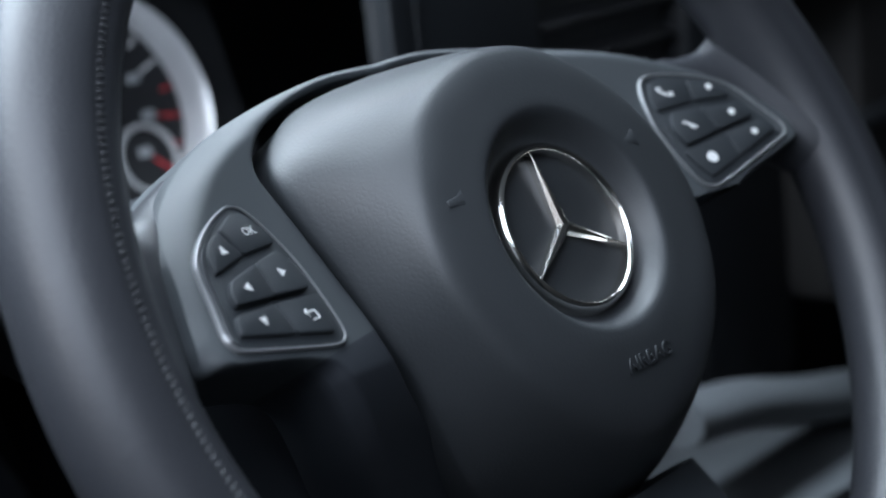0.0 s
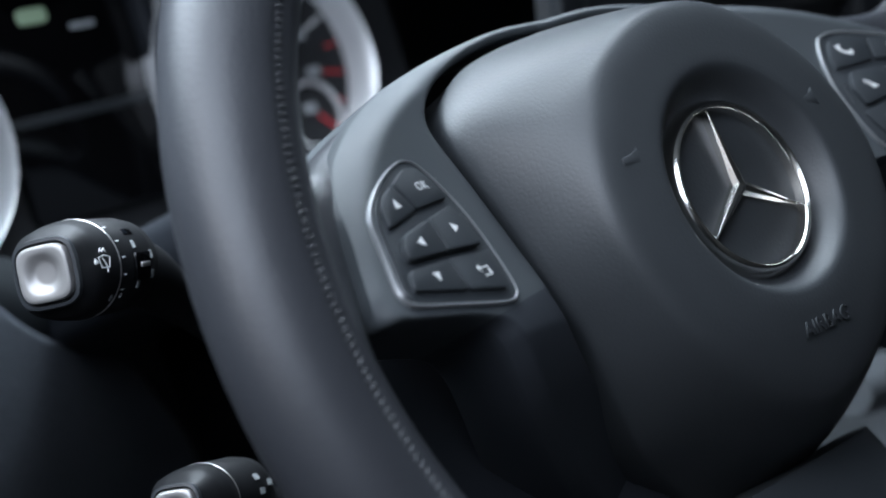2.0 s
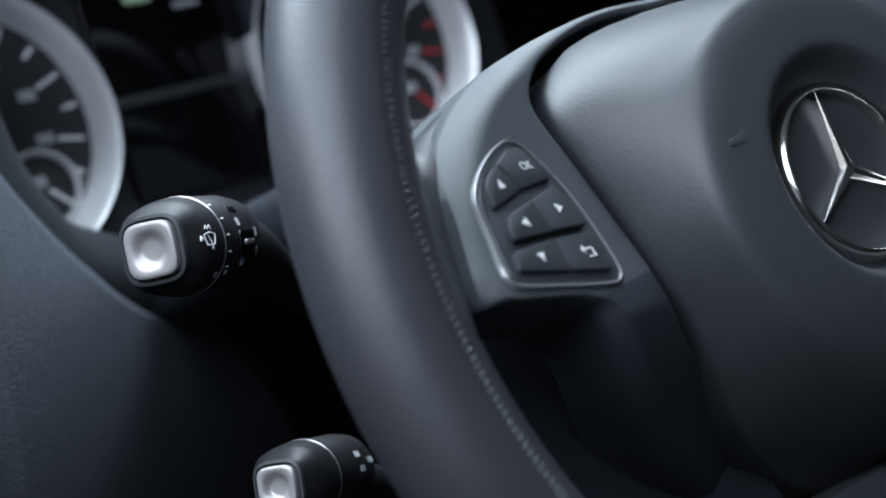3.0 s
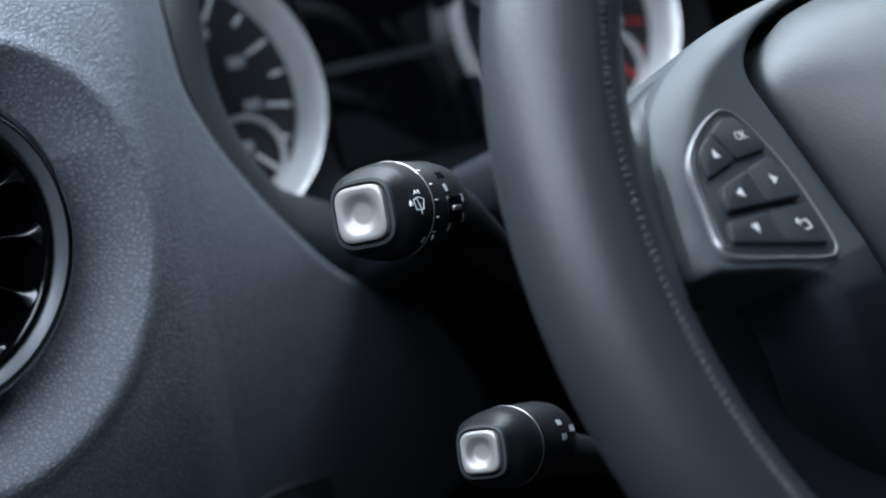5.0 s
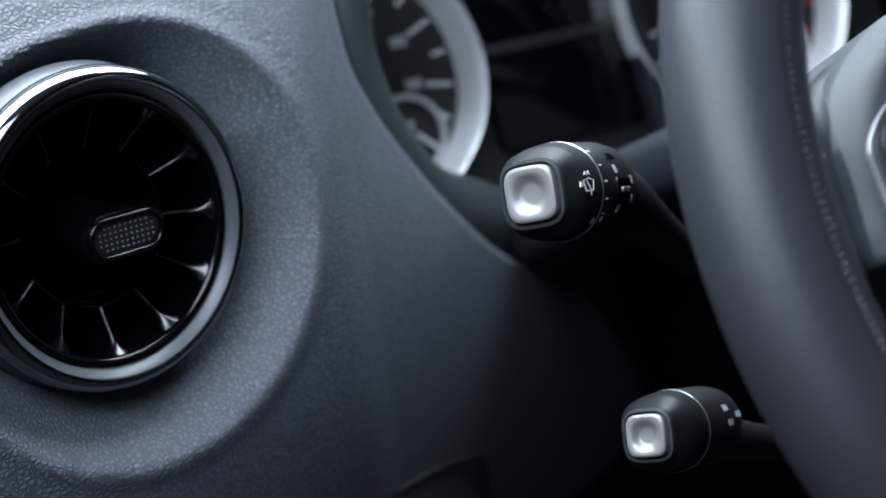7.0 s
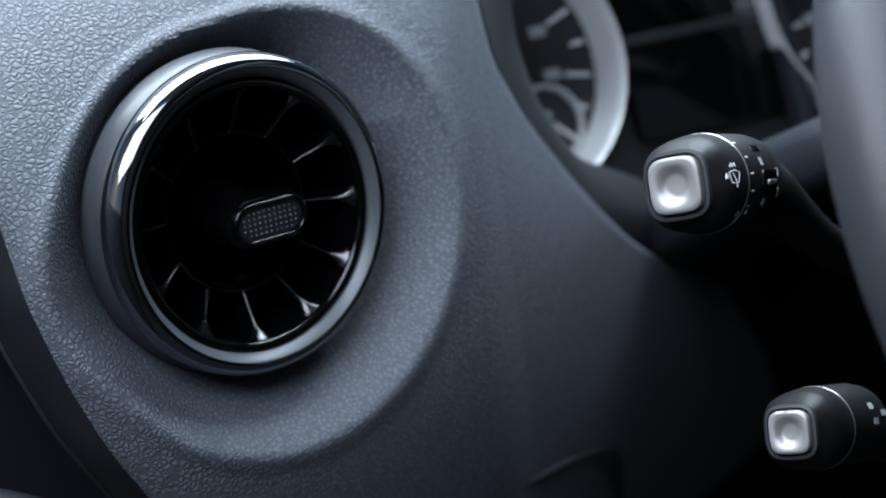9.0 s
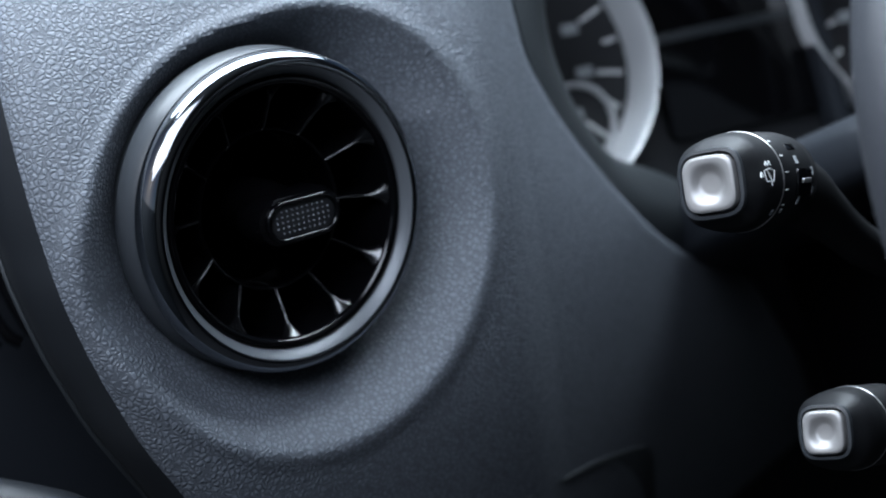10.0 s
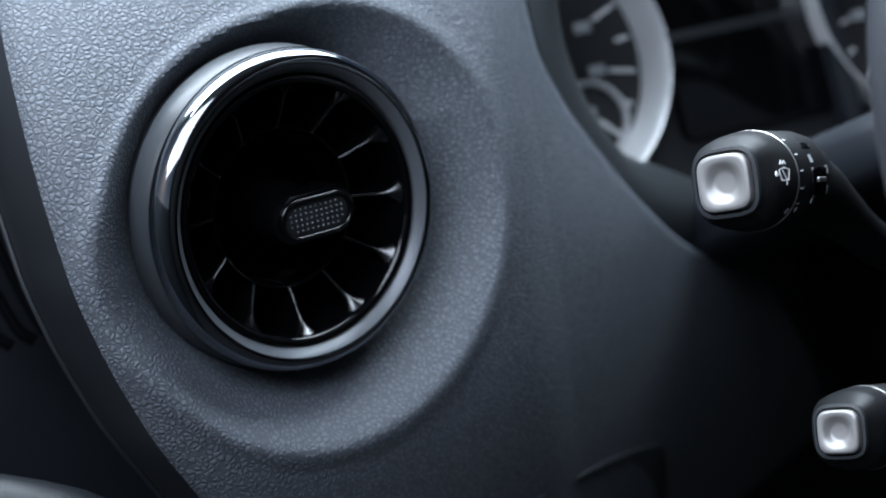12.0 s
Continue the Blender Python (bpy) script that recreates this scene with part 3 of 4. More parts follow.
K0 = Vector((-0.112, 0.016, -0.011225 - 0.0012))
K1, K2, K3 = Vector((0.96043, 0, -0.27852)), Vector((-0.06748, 0.97021, -0.23269)), Vector((0.27023, 0.24227, 0.93182))
FRAME = [(13.5, 26.7), (9.0, 26.4), (0.6, 23.4), (-9.0, 18.4), (-16.0, 13.0), (-19.7, 7.4), (-23.2, -1.5), (-26.6, -10.0), (-26.2, -14.0), (-22.5, -16.2), (-6.5, -19.4), (12.6, -22.8), (18.2, -21.9), (20.8, -18.6), (22.4, -9.0), (23.0, 5.0), (20.5, 17.5), (17.2, 24.8)]
PADS = {
    "select_key": [(-0.4, 20.2), (8.3, 24.2), (14.6, 24.0), (18.0, 18.0), (18.9, 12.3), (2.4, 10.9)],
    "up_key": [(-1.4, 19.8), (1.6, 10.7), (-14.4, 6.9), (-13.4, 10.8), (-11.6, 14.2), (-8.0, 17.0)],
    "left_key": [(-12.9, 3.3), (2.0, 6.6), (0.6, -4.4), (-16.6, -4.2), (-16.4, -0.8)],
    "right_key": [(2.5, 6.7), (15.2, 9.2), (18.4, 2.8), (17.4, -5.0), (1.1, -4.4)],
    "down_key": [(-18.8, -6.6), (-1.0, -6.2), (-0.8, -16.8), (-22.4, -12.6), (-21.0, -9.0)],
    "back_key": [(-0.4, -6.2), (20.0, -6.8), (18.2, -14.0), (15.8, -19.9), (-0.3, -16.9)],
}


def keypad(flip):
    pad = part("keypad", prism([(flip * p[0], p[1]) for p in (q * 0.001 for q in smooth_line(FRAME, 80, True))], -0.006, -0.0004, 0.0004), BUTTON, wheel, "keypad of dark rubber keys in a bright bezel", m=axes((flip * K0.x, K0.y, K0.z), (K1.x, 0, flip * K1.z), (flip * K2.x, K2.y, K2.z), (flip * K3.x, K3.y, K3.z)))
    line = [q * 0.001 for q in smooth_line(FRAME, 110, True)]
    n = len(line)
    out = []
    for i, p in enumerate(line):
        t = line[(i + 1) % n] - line[i - 1]
        t = t / np.linalg.norm(t)
        out.append(np.array((t[1], -t[0])))
    if sum(float(p @ o) for p, o in zip(line, out)) < 0:
        out = [-o for o in out]
    # a thin bright line, and on the side of the rim a groove and a sloping inner band
    ring = lambda prof: [[(flip * (p[0] - o[0] * d), p[1] - o[1] * d, z) for d, z in prof(step(0.2, 0.8, -o[0]))] for p, o in zip(line, out)]
    part("bezel", loft(ring(lambda w: ((-0.0006, -0.0016), (-0.0005, -0.0002), (-0.0002, 0.0001), (0.0001, 0.0001), (0.0004, -0.0001), (0.0005, -0.0010))), close=False, wrap=True), BEZEL, pad, "bright satin bezel line")
    part("inner_band", loft(ring(lambda w: ((0.0006, -0.0014), (0.0007 + 0.0003 * w, -0.0006), (0.0008 + 0.0007 * w, -0.0004 + 0.0006 * w), (0.0009 + 0.0016 * w, -0.0004 + 0.0006 * w), (0.0010 + 0.0023 * w, -0.0004 + 0.0002 * w), (0.0011 + 0.0024 * w, -0.0014))), close=False, wrap=True), TRIMLINE, pad, "satin grey inner band")
    part("notch_line", tube([(flip * x * 0.001, y * 0.001, 0.0003) for x, y in ((17.6, 5.2), (19.8, 6.2), (20.4, 1.0), (20.8, -2.0))], 0.00025, 6), TRIMLINE, pad)
    for name, pts in PADS.items():
        top = 0.0020 if name in ("left_key", "right_key") else 0.0010
        key = part(name, prism(rounded([(flip * x * 0.00098, y * 0.00098) for x, y in pts], 0.0014, 5), -0.0008, top, 0.0006), BUTTON, pad)
        cx, cy = flip * sum(p[0] for p in pts) / len(pts) * 0.001, sum(p[1] for p in pts) / len(pts) * 0.001
        yield name, key, cx, cy, top


def flat(pts, s=1.0, z=0.0, turn=0.0):
    c, k = math.cos(radians(turn)), math.sin(radians(turn))
    return prism([Vector((s * (x * c - y * k), s * (x * k + y * c))) for x, y in pts], z - 0.0002, z + 0.00015, 0.00003)


TRI = [(0, 1.6), (-1.5, -1.2), (1.5, -1.2)]
for flip in (1, -1):
    part("spoke", spoke_mesh(flip, 0, 125), SPOKE, wheel, "satin dark grey moulded spoke")
    if flip == 1:
        # same surface as the spoke; its shade is painted by the darker material
        part("lower_strip", spoke_mesh(flip, 124, 170), STRIP, wheel, "lower strip of the spoke beside the gap, painted darker for shade")
        part("dark_sheet", dark_sheet_mesh(flip), SHELL, wheel, "added black sheet for the dark below the keypad")
    part("spoke_arm", flare_mesh(flip), LEATHER, wheel, "leather-clad spoke arm")
    for name, key, cx, cy, top in keypad(flip):
        if flip == 1:
            cx += {"up_key": 0.0026, "down_key": 0.0030, "left_key": 0.0006, "right_key": -0.0008}.get(name, 0.0)
        m = Matrix.Translation((cx, cy, top))
        if flip == 1:
            if name == "select_key":
                lettering("key_sign", "OK", 0.0038, PRINT, key, m @ Matrix.Translation((0.0006, -0.001, 0)), 0.0001)
            elif name == "back_key":
                part("key_sign", tube([(-0.0022, 0.0012, 0), (0.002, 0.0012, 0), (0.002, -0.0014, 0), (-0.0012, -0.0014, 0)], 0.00035, 6), PRINT, key, m=m)
                part("key_sign", flat([(-3.0, 1.2), (-1.4, 2.6), (-1.4, -0.2)], 0.001), PRINT, key, m=m)
            else:
                turn = {"up_key": 0, "left_key": 90, "right_key": -90, "down_key": 180}[name]
                part("key_sign", flat(TRI, 0.0010, 0, turn), PRINT, key, smooth=False, m=m)
        else:
            if name == "select_key":
                part("key_sign", tube([(-0.0018, 0.0022, 0), (-0.0022, 0.0008, 0), (-0.001, -0.001, 0), (0.0008, -0.0022, 0), (0.0022, -0.002, 0)], lambda s: 0.0005 + 0.0006 * abs(2 * s - 1) ** 2, 8, flat=0.3), PRINT, key, m=m)
            elif name == "right_key":
                part("key_sign", tube([(-0.002, 0.002, 0), (0, 0, 0), (0.002, -0.002, 0)], 0.0005, 6), PRINT, key, m=m)
                part("key_sign", tube([(0, 0, 0), (0.0006, -0.002, 0)], 0.0006, 6), PRINT, key, m=m)
            elif name == "back_key":
                part("key_sign", revolve([(0.0, 0.0002), (0.0022, 0.0002), (0.0023, -0.0001)], 24), PRINT, key, m=m)
            else:
                part("key_sign", revolve([(0.0, 0.0002), (0.0013, 0.0002), (0.0014, -0.0001)], 18), PRINT, key, m=m)

# hub body behind the cover and the lower spoke
part("hub_body", loft([[(r * math.cos(2 * math.pi * i / 64), 0.9 * r * math.sin(2 * math.pi * i / 64) - 0.005, z) for i in range(64)] for r, z in ((0.052, -0.050), (0.060, -0.056), (0.060, -0.066), (0.060, -0.075), (0.045, -0.085))], caps=(True, True)), BLACK, wheel)


def low_spoke():
    rings = []
    for k in range(16):
        y = -0.088 - 0.08 * k / 15
        w = 0.052 - 0.006 * step(0, 1, k / 15)
        zc = -0.046 + 0.032 * k / 15
        rings.append([(w * math.copysign(abs(math.cos(q)) ** 0.6, math.cos(q)), y, zc + 0.010 * math.copysign(abs(math.sin(q)) ** 0.8, math.sin(q))) for q in (2 * math.pi * j / 32 for j in range(32))])
    return loft(rings, caps=(True, True))


part("lower_spoke", low_spoke(), BUTTON, wheel)

# ---- steering column ----
column = thing("steering_column", axes((0, 0, HUB), (1, 0, 0), (0, math.sin(A), math.cos(A)), (0, -math.cos(A), math.sin(A))), "dark plastic shroud of the steering column", "steering column")


def shroud(z0, z1, w0, w1, h0, h1, cy):
    rings = []
    for k in range(14):
        s = k / 13
        z, w, h = z0 + (z1 - z0) * s, w0 + (w1 - w0) * s, h0 + (h1 - h0) * s
        ease = 1 - 0.25 * (1 - min(1, s / 0.12)) ** 2
        rings.append([(w * ease * math.copysign(abs(math.cos(q)) ** 0.55, math.cos(q)), cy + 0.02 * s + h * ease * math.copysign(abs(math.sin(q)) ** 0.55, math.sin(q)), z) for q in (2 * math.pi * j / 40 for j in range(40))])
    return loft(rings, caps=(True, True))


# sheenless black again: shade under the dashboard is put into the shroud's colour
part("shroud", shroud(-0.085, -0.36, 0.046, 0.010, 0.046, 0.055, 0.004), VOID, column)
part("cowl", shroud(-0.16, -0.37, 0.066, 0.084, 0.016, 0.022, 0.074), SHELL, column, "dark grey upper cowl")

# ---- stalks ----
def stalk(origin, axis, radius, label, marks, path, cap):
    z = Vector(axis).normalized()
    up = Vector((0, 0.883, 0.469))
    x = up.cross(z).normalized()
    y = z.cross(x)
    m = WHEEL @ axes(origin, x, y, z) @ pose(0, 0, 0, 0, 0, 9)
    t = thing("control_stalk", m, label, "stalk", "stalks on the steering column")
    R = radius

    def sq(r, zz, p, n=48):
        return [(r * math.copysign(abs(math.cos(q)) ** p, math.cos(q)), r * math.copysign(abs(math.sin(q)) ** p, math.sin(q)), zz) for q in (2 * math.pi * j / n for j in range(n))]

    part("barrel", loft([sq(R * 0.93, -0.001, 1), sq(R * 1.0, 0.0002, 1), sq(R * 0.985, 0.0042, 0.97), sq(R * 0.94, 0.0088, 0.86), sq(R * 0.86, 0.0128, 0.72), sq(R * (cap + 0.16), 0.0150, 0.62), sq(R * (cap + 0.12), 0.0164, 0.56)], caps=(True, True)), STALK, t, "matt black barrel")
    part("collar", loft([sq(R * (cap + 0.12), 0.0152, 0.56), sq(R * (cap + 0.14), 0.0166, 0.56), sq(R * (cap + 0.125), 0.0178, 0.55), sq(R * (cap + 0.06), 0.0180, 0.53), sq(R * (cap + 0.025), 0.0166, 0.52)]), SLEEVE, t, "dark grey collar")
    rings = [sq(R * cap, 0.0155, 0.5), sq(R * cap, 0.0184, 0.5), sq(R * (cap - 0.015), 0.0191, 0.5), sq(R * (cap - 0.05), 0.0194, 0.52)]
    for k in range(1, 13):
        f = k / 12
        d = 0.0018 * step(0.18, 0.62, f)
        rings.append(sq(R * ((cap - 0.05) * (1 - f) + 0.015), 0.0194 - 0.0002 * f - d, 0.52 + 0.48 * min(1, f * 2.2)))
    part("end_cap", loft(rings, caps=(True, True)), CAP, t, "satin silver end cap with a dished middle")
    part("index_line", revolve([(R * 0.995, -0.0005), (R * 1.010, -0.0002), (R * 1.010, 0.0002), (R * 0.995, 0.0005)], 64), SATIN, t, "thin silver line")
    part("sleeve", loft([sq(R * 0.80, -0.030, 1), sq(R * 0.93, -0.028, 1), sq(R * 0.985, -0.022, 1), sq(R * 0.99, -0.0022, 1), sq(R * 0.95, -0.0010, 1)], caps=(True, True)), STALK, t, "black sleeve with printed signs")
    part("arm", tube(smooth_line(path, 24), lambda f: R * (0.88 - 0.40 * step(0, 0.8, f)), 24), STALK, t)
    if marks:
        def on(a, zz, lift=1.0):
            q = radians(a - 17)
            o = Vector((math.cos(q), math.sin(q), 0))
            return axes(o * R * lift + Vector((0, 0, zz)), Vector((0, 0, -1)), o.cross(Vector((0, 0, -1))), o)
        # wiper sign on the barrel, the scale and the slide switch behind the line
        g = on(17, 0.0092, 0.985) @ Matrix.Diagonal((1.8, 1.4, 1, 1))
        wip = part("wiper_sign", tube([(-0.0020, 0.0010, 0), (0.0, 0.0015, 0), (0.0020, 0.0010, 0), (0.0013, -0.0012, 0), (-0.0013, -0.0012, 0)], 0.00016, 5, True), PRINT, t, m=g)
        part("sign_stroke", tube([(0.0004, -0.0022, 0), (0.0006, -0.0010, 0), (-0.0006, 0.0009, 0)], 0.00016, 5), PRINT, wip)
        part("sign_stroke", tube([(-0.0014, 0.0022, 0), (-0.0010, 0.0030, 0), (-0.0004, 0.0022, 0), (0.0002, 0.0030, 0), (0.0008, 0.0022, 0)], 0.00014, 5), PRINT, wip)
        part("sign_stroke", tube([(-0.0022, 0.0, 0), (-0.0034, 0.0003, 0)], lambda s: 0.0002 + 0.0005 * s, 6, flat=0.3), PRINT, wip)
        part("washer_sign", tube([(0.0007 * math.cos(k * 0.7), 0.0010 * math.sin(k * 0.7), 0) for k in range(9)], 0.00015, 5, True), GREYPRINT, t, m=on(-27, 0.0026, 1.0))
        for a in (62, 40, 20, 0, -18):
            part("scale_mark", box(-0.0009, 0.0009, -0.00022, 0.00022, -0.0001, 0.0002, 0), PRINT, t, smooth=False, m=on(a, -0.0030, 0.99))
        part("scale_ring", tube([(0.0006 * math.cos(k * 0.7), 0.0008 * math.sin(k * 0.7), 0) for k in range(9)], 0.00013, 5, True), PRINT, t, m=on(-26, -0.0036, 0.995))
        sl = part("slide_switch", box(-0.005, 0.005, -0.0042, 0.0042, -0.001, 0.0011, 0.0006), GLOSS, t, "glossy slide switch", m=on(8, -0.0145, 0.97))
        part("switch_tab", box(-0.0035, 0.0022, -0.0008, 0.0008, 0.0008, 0.0018, 0.0003), SATIN, sl, m=Matrix.Translation((0.001, 0.0003, 0)))
        part("switch_slot", box(-0.003, 0.003, -0.0012, 0.0012, -0.0004, 0.00025, 0.0002), GLOSS, t, m=on(52, -0.0135, 0.99))
        for a, zz in ((34, -0.012), (-14, -0.013), (20, -0.0215), (-4, -0.0215)):
            part("printed_bar", box(-0.0008, 0.0008, -0.0013, 0.0013, -0.0001, 0.0002, 0), GREYPRINT, t, smooth=False, m=on(a, zz, 0.992))
    else:
        for q, zz in ((24, -0.016), (2, -0.017), (12, -0.024)):
            o = Vector((math.cos(radians(q)), math.sin(radians(q)), 0))
            part("printed_bar", box(-0.0016, 0.0016, -0.0010, 0.0010, -0.0001, 0.0002, 0), GREYPRINT, t, smooth=False, m=axes(o * R * 0.992 + Vector((0, 0, zz)), Vector((0, 0, -1)), o.cross(Vector((0, 0, -1))), o))
    return t


stalk((-0.1588, 0.0605, -0.1159), (-0.812, -0.046, 0.582), 0.0153, "black wiper stalk with silver end cap and printed signs", True, [(0.0000, 0.0000, -0.0160), (0.0010, -0.0015, -0.0220), (0.0020, -0.0044, -0.0380), (0.0021, -0.0103, -0.0530), (0.0023, -0.0177, -0.0690), (0.0028, -0.0249, -0.0860), (0.0041, -0.0311, -0.1075)], 0.55)
stalk((-0.1465, -0.0193, -0.1242), (-0.812, 0.045, 0.582), 0.0126, "slim black lower stalk with silver end cap", False, [(0.0000, 0.0000, -0.0160), (-0.0015, -0.0026, -0.0220), (-0.0023, -0.0046, -0.0360), (0.0007, -0.0073, -0.0510), (0.0061, -0.0111, -0.0740), (0.0125, -0.0152, -0.0980)], 0.51)

# ---- instrument cluster ----
CL = axes((0, 0.390, HUB + 0.0032), (1, 0, 0), (0, 0.30, 0.954), (0, -0.954, 0.30))
cluster = thing("instrument_cluster", CL, "dark instrument cluster with two chrome-ringed dials", "instrument cluster")
part("backing", box(-0.21, 0.21, -0.095, 0.12, -0.03, -0.012, 0.004), BLACK, cluster)
for cx in (-0.110, 0.110):
    m = Matrix.Translation((cx - 0.004, 0, 0))
    dial = part("dial", revolve([(0.0, -0.011), (0.060, -0.011)], 64), BLACK, cluster, "black dial face", m=m)
    part("dial_ring", revolve([(0.0596, -0.0112), (0.0606, -0.0085), (0.0630, -0.0030), (0.0655, 0.0022), (0.0672, 0.0050), (0.0680, 0.0056), (0.0685, 0.0040), (0.0686, -0.012)], 128), PALESILVER, dial, "wide polished silver ring")
    for k in range(17):
        a = 225 - 270 * k / 16
        long = k % 2 == 0
        part("tick", box(0.0555 - (0.012 if long else 0.006), 0.0565, -0.0009, 0.0009, -0.0108, -0.0098, 0), RED if (cx > 0 and k > 12) else PRINT, dial, smooth=False, m=pose(0, 0, 0, 0, 0, a))
        if long:
            part("numeral_bar", box(-0.0042, 0.0042, -0.0026, 0.0026, -0.0108, -0.0100, 0), GREYPRINT, dial, smooth=False, m=pose(0.037 * math.cos(radians(a)), 0.037 * math.sin(radians(a)), 0))
    part("needle", box(0.004, 0.050, -0.0009, 0.0009, -0.006, -0.004, 0.0003), RED if cx > 0 else PRINT, dial, m=pose(0, 0, 0, 0, 0, 222))
    part("needle_hub", revolve([(0.0, -0.002), (0.007, -0.002), (0.008, -0.004), (0.008, -0.011)], 32), BLACK, dial)
    sub = part("small_dial", revolve([(0.0165, -0.0108), (0.0175, -0.0085), (0.0190, -0.0085), (0.0195, -0.0108)], 48), PALESILVER, dial, "small silver-ringed gauge", m=Matrix.Translation((0.027, -0.030, 0)))
part("screen", prism(rounded([(-0.043, -0.05), (0.043, -0.05), (0.043, 0.075), (-0.043, 0.075)], 0.006), -0.011, -0.006, 0.001), GLOSS, cluster, "dark centre screen, switched off")
part("screen_line", box(-0.043, 0.043, -0.0025, 0.0025, -0.0062, -0.0052, 0.0003), LIP, cluster)
part("screen_post", box(0.040, 0.050, -0.06, 0.09, -0.012, 0.004, 0.003), SHELL, cluster)

# ---- closing surfaces of the cabin ----
def wall(name, pts, mat, label, thick=0.03):
    """A slab over a flat outline, thickened away from the cabin's middle."""
    P = [Vector(p) for p in pts]
    n = (P[1] - P[0]).cross(P[2] - P[0]).normalized()
    if n.dot(Vector((0, -0.3, 0.9)) - P[0]) > 0:
        n = -n
    ob = part(name, loft([P, [p + n * thick for p in P]], caps=(True, True)), mat, smooth=False)
    return tagged(ob, label, name.split("_")[0], kind="structure")


wall("floor", [(-0.75, -1.6, 0.0), (1.6, -1.6, 0.0), (1.6, 0.75, 0.0), (-0.75, 0.75, 0.0)], CARPET, "dark cabin floor carpet")
wall("ceiling", [(-0.72, -1.6, 1.58), (1.6, -1.6, 1.58), (1.6, 0.25, 1.58), (-0.72, 0.25, 1.58)], FABRIC, "pale grey headliner over the front seats")
wall("wall_rear", [(-0.75, -1.6, 0.0), (1.6, -1.6, 0.0), (1.6, -1.6, 1.6), (-0.75, -1.6, 1.6)], TAUPE, "dark grey partition behind the seats")
wall("wall_front", [(-0.75, 0.70, 0.0), (1.6, 0.70, 0.0), (1.6, 0.70, 0.90), (-0.75, 0.70, 0.90)], BLACK, "dark bulkhead under the windscreen")
wall("door_1", [(-0.66, -1.6, 0.0), (-0.66, 0.7, 0.0), (-0.66, 0.7, 0.86), (-0.66, -1.6, 0.86)], CONSOLE, "dark grey driver's door lining below the window")
wall("door_2", [(1.5, -1.6, 0.0), (1.5, 0.7, 0.0), (1.5, 0.7, 0.93), (1.5, -1.6, 0.93)], CONSOLE, "dark grey passenger door lining")
wall("wall_pillar", [(-0.66, -1.6, 0.86), (-0.66, -0.62, 0.86), (-0.66, -0.62, 1.6), (-0.66, -1.6, 1.6)], TAUPE, "grey trim of the pillar behind the door")
# unseen; added above the passenger door to keep light out on that side
wall("wall_side", [(1.5, -1.6, 0.93), (1.5, 0.7, 0.93), (1.5, 0.2, 1.6), (1.5, -1.6, 1.6)], TAUPE, "plain dark wall added to block light from the far side")
part("pillar", tube([(-0.68, 0.72, 0.90), (-0.66, 0.5, 1.25), (-0.66, 0.22, 1.60)], 0.045, 12), FABRIC)
tagged(bpy.data.objects["pillar"], "pale grey windscreen pillar", "pillar", kind="structure")
top = tagged(part("dashboard_top", box(-0.66, 1.5, 0.36, 0.72, 0.84, 0.90, 0.02), LIP), "dark dashboard top under the windscreen", "dashboard", kind="structure")

# ---- cluster hood ----
hood = tagged(part("cluster_hood", loft([[(x, y, 0.75 + z) for x, z in ((-0.19, 0.10), (-0.16, 0.13), (-0.11, 0.145), (0.0, 0.15), (0.11, 0.145), (0.18, 0.12), (0.19, 0.055))] for y in (0.36, 0.38, 0.42)], close=False), BLACK), "black hood over the instruments", "hood", kind="structure")

# ---- centre of the dashboard ----
console = thing("centre_console", Matrix.Translation((0.34, 0.22, 0)), "dark grey centre console with a slatted air outlet", "console")
part("post", box(-0.188, -0.170, -0.004, 0.006, 0.50, 0.88, 0.003), SIDE, console)
part("panel", box(-0.162, -0.068, 0.004, 0.016, 0.50, 0.86, 0.004), SIDE, console, "plain grey panel beside the outlet")
part("core", box(-0.172, 0.165, 0.017, 0.030, 0.30, 0.86, 0.002), BLACK, console)
for k in range(5):
    part("slat", box(-0.066, 0.060, 0.006, 0.022, -0.0025, 0.0025, 0.001), BLACK, console, m=Matrix.Translation((0, 0, 0.722 + 0.021 * k)) @ pose(0, 0, 0, 25, 0, 0))
part("outlet_sill", box(-0.070, 0.066, 0.000, 0.10, 0.655, 0.705, 0.006), CONSOLE, console)
part("side_panel", box(0.062, 0.170, 0.0, 0.10, 0.50, 0.86, 0.012), SIDE, console)
part("lower_box", box(-0.20, 0.17, 0.03, 0.12, 0.05, 0.52, 0.01), BLACK, console)


def bar(path, r, flat):
    return tube(smooth_line(path, 14), r, 14, flat=flat)


part("trim_bar", bar([(-0.06, -0.055, 0.555), (0.0, -0.058, 0.545), (0.06, -0.060, 0.527), (0.13, -0.06, 0.509)], 0.020, 0.72), PALETRIM, console, "rounded grey trim bar")
part("shelf", loft([[(x, y, z - 0.02 * (x + 0.06)) for x, y, z in ((-0.07, -0.09, 0.49), (0.14, -0.11, 0.49), (0.14, 0.04, 0.505), (-0.07, 0.04, 0.505))], [(x, y, z - 0.02 * (x + 0.06)) for x, y, z in ((-0.07, -0.09, 0.43), (0.14, -0.11, 0.43), (0.14, 0.04, 0.43), (-0.07, 0.04, 0.43))]], caps=(True, True)), PALETRIM, console, "pale grey shelf under the trim bar")
part("foot", box(-0.07, 0.15, -0.10, 0.05, 0.0, 0.44, 0.01), BLACK, console)

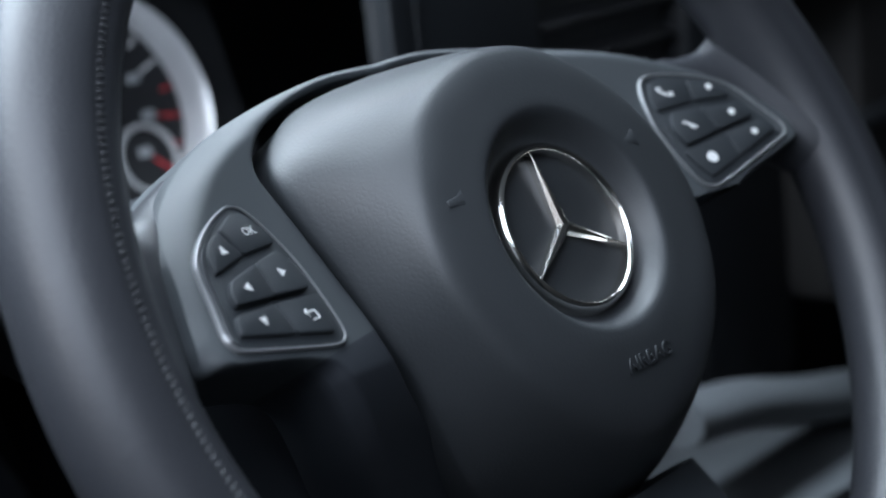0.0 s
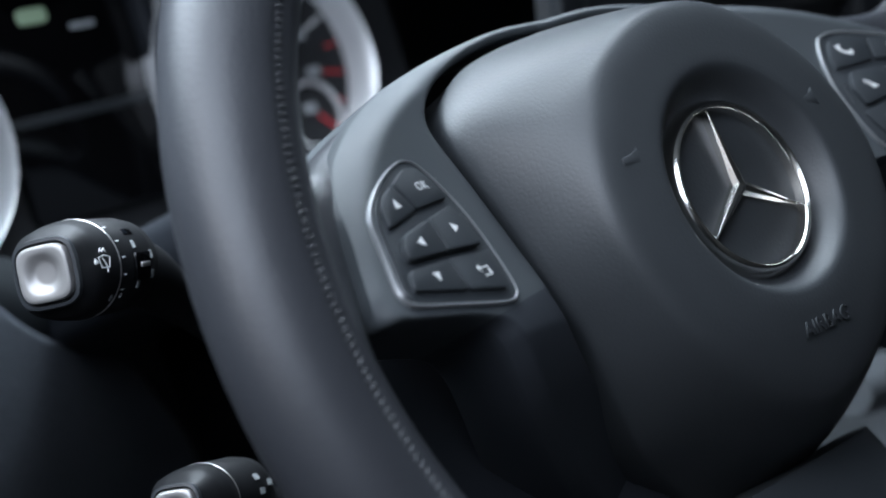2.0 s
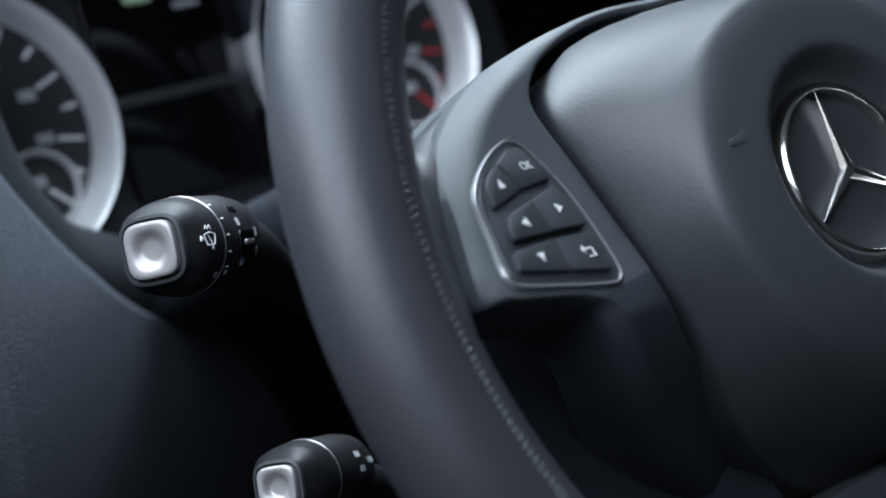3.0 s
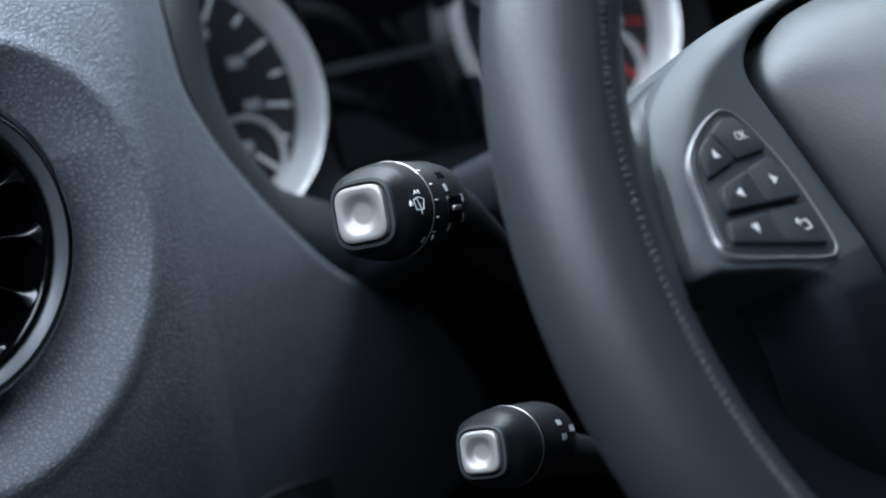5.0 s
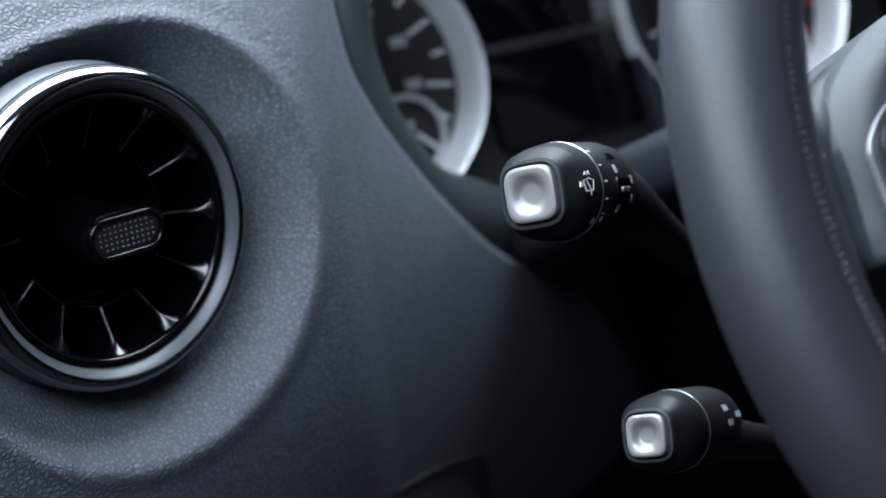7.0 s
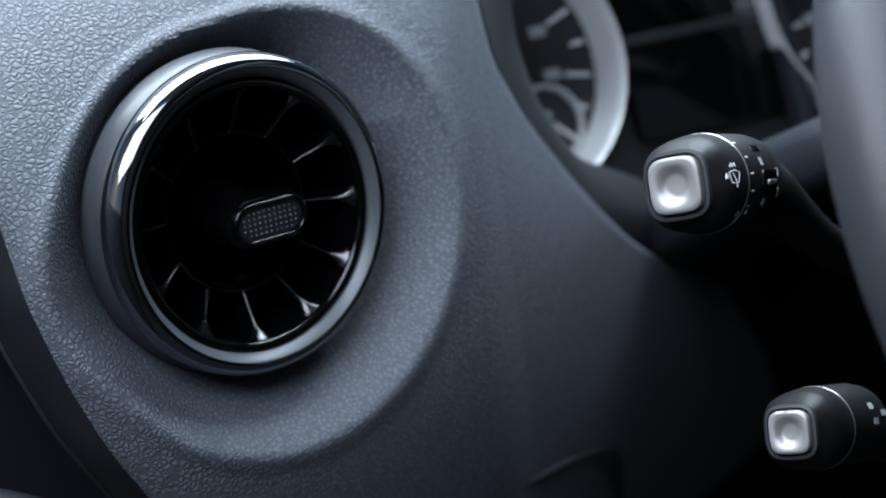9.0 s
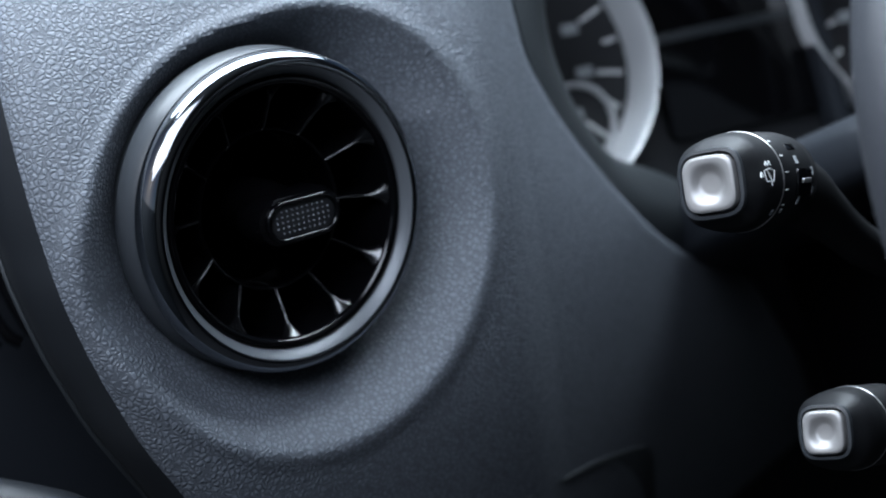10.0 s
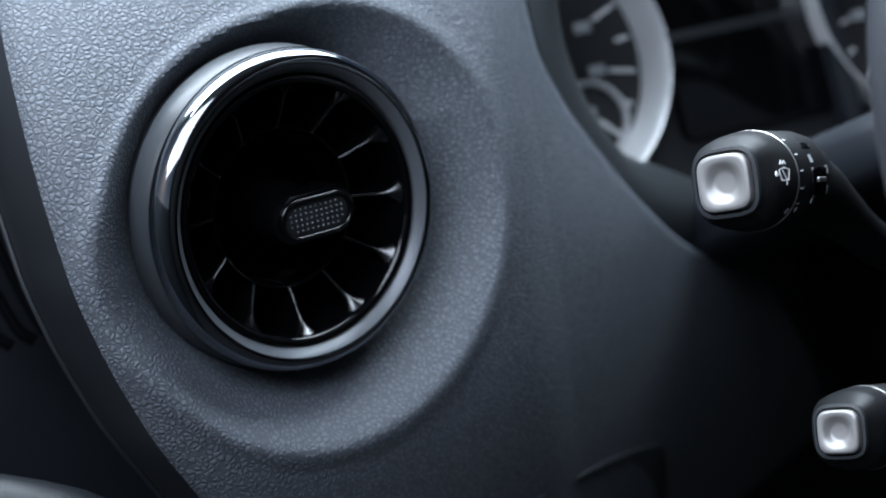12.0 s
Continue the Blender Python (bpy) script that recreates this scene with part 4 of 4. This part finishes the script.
passenger = thing("passenger_dashboard", Matrix.Translation((0.60, 0.16, 0)), "dark taupe passenger side of the dashboard with trim strip", "dashboard", kind="structure")
part("panel", box(-0.10, 0.88, 0.0, 0.20, 0.55, 0.80, 0.02), TAUPE, passenger)
part("trim_strip", bar([(-0.14, -0.012, 0.682), (0.1, -0.014, 0.684), (0.88, -0.012, 0.69)], 0.008, 0.8), CONSOLE, passenger, "paler trim strip")
part("ledge", box(-0.20, 0.88, -0.02, 0.15, 0.765, 0.79, 0.008), CONSOLE, passenger)

# ---- door side of the dashboard ----
side = thing("side_outlet", Matrix.Translation((-0.36, 0.34, 0.72)), "black slatted outlet beside the door", "air outlet")
part("backing", box(-0.07, 0.05, 0.012, 0.06, -0.12, 0.09, 0.006), SHELL, side)
for k in range(5):
    x = -0.030 + 0.0085 * k
    part("slat", bar([(x + 0.004, -0.004, 0.055), (x + 0.006, -0.008, 0.020), (x + 0.014, -0.016, -0.012), (x + 0.020, -0.018, -0.020)], 0.0016, 1.6), GLOSS, side)
trim = tagged(part("door_trim", bar([(-0.50, 0.262, 0.688), (-0.42, 0.236, 0.684), (-0.394, 0.222, 0.679), (-0.375, 0.212, 0.673), (-0.364, 0.206, 0.667), (-0.352, 0.200, 0.650)], 0.0105, 1.0), SIDE), "grey grained trim roll of the driver's door", "trim", kind="structure")
tagged(part("door_side", box(-0.64, -0.345, 0.36, 0.60, 0.10, 0.60, 0.01), SHELL), "black lower side of the dashboard", "dashboard", kind="structure")

# bracket under the column
tagged(part("column_bracket", bar([(-0.064, 0.277, 0.655), (-0.055, 0.276, 0.668), (-0.044, 0.274, 0.680)], 0.0035, 1.0), CONSOLE, column), "")

# lit tell-tale in the screen's upper part
part("tell_tale", prism(rounded([(-0.020, 0.046), (-0.004, 0.046), (-0.004, 0.054), (-0.020, 0.054)], 0.003), -0.0062, -0.0050, 0.0004), glowing("green_lamp", (0.40, 0.55, 0.36), 0.07), cluster, "pale green tell-tale lamp")
part("tell_tale", prism(rounded([(0.006, 0.040), (0.020, 0.040), (0.020, 0.043), (0.006, 0.043)], 0.001), -0.0062, -0.0050, 0.0004), GREYPRINT, cluster)
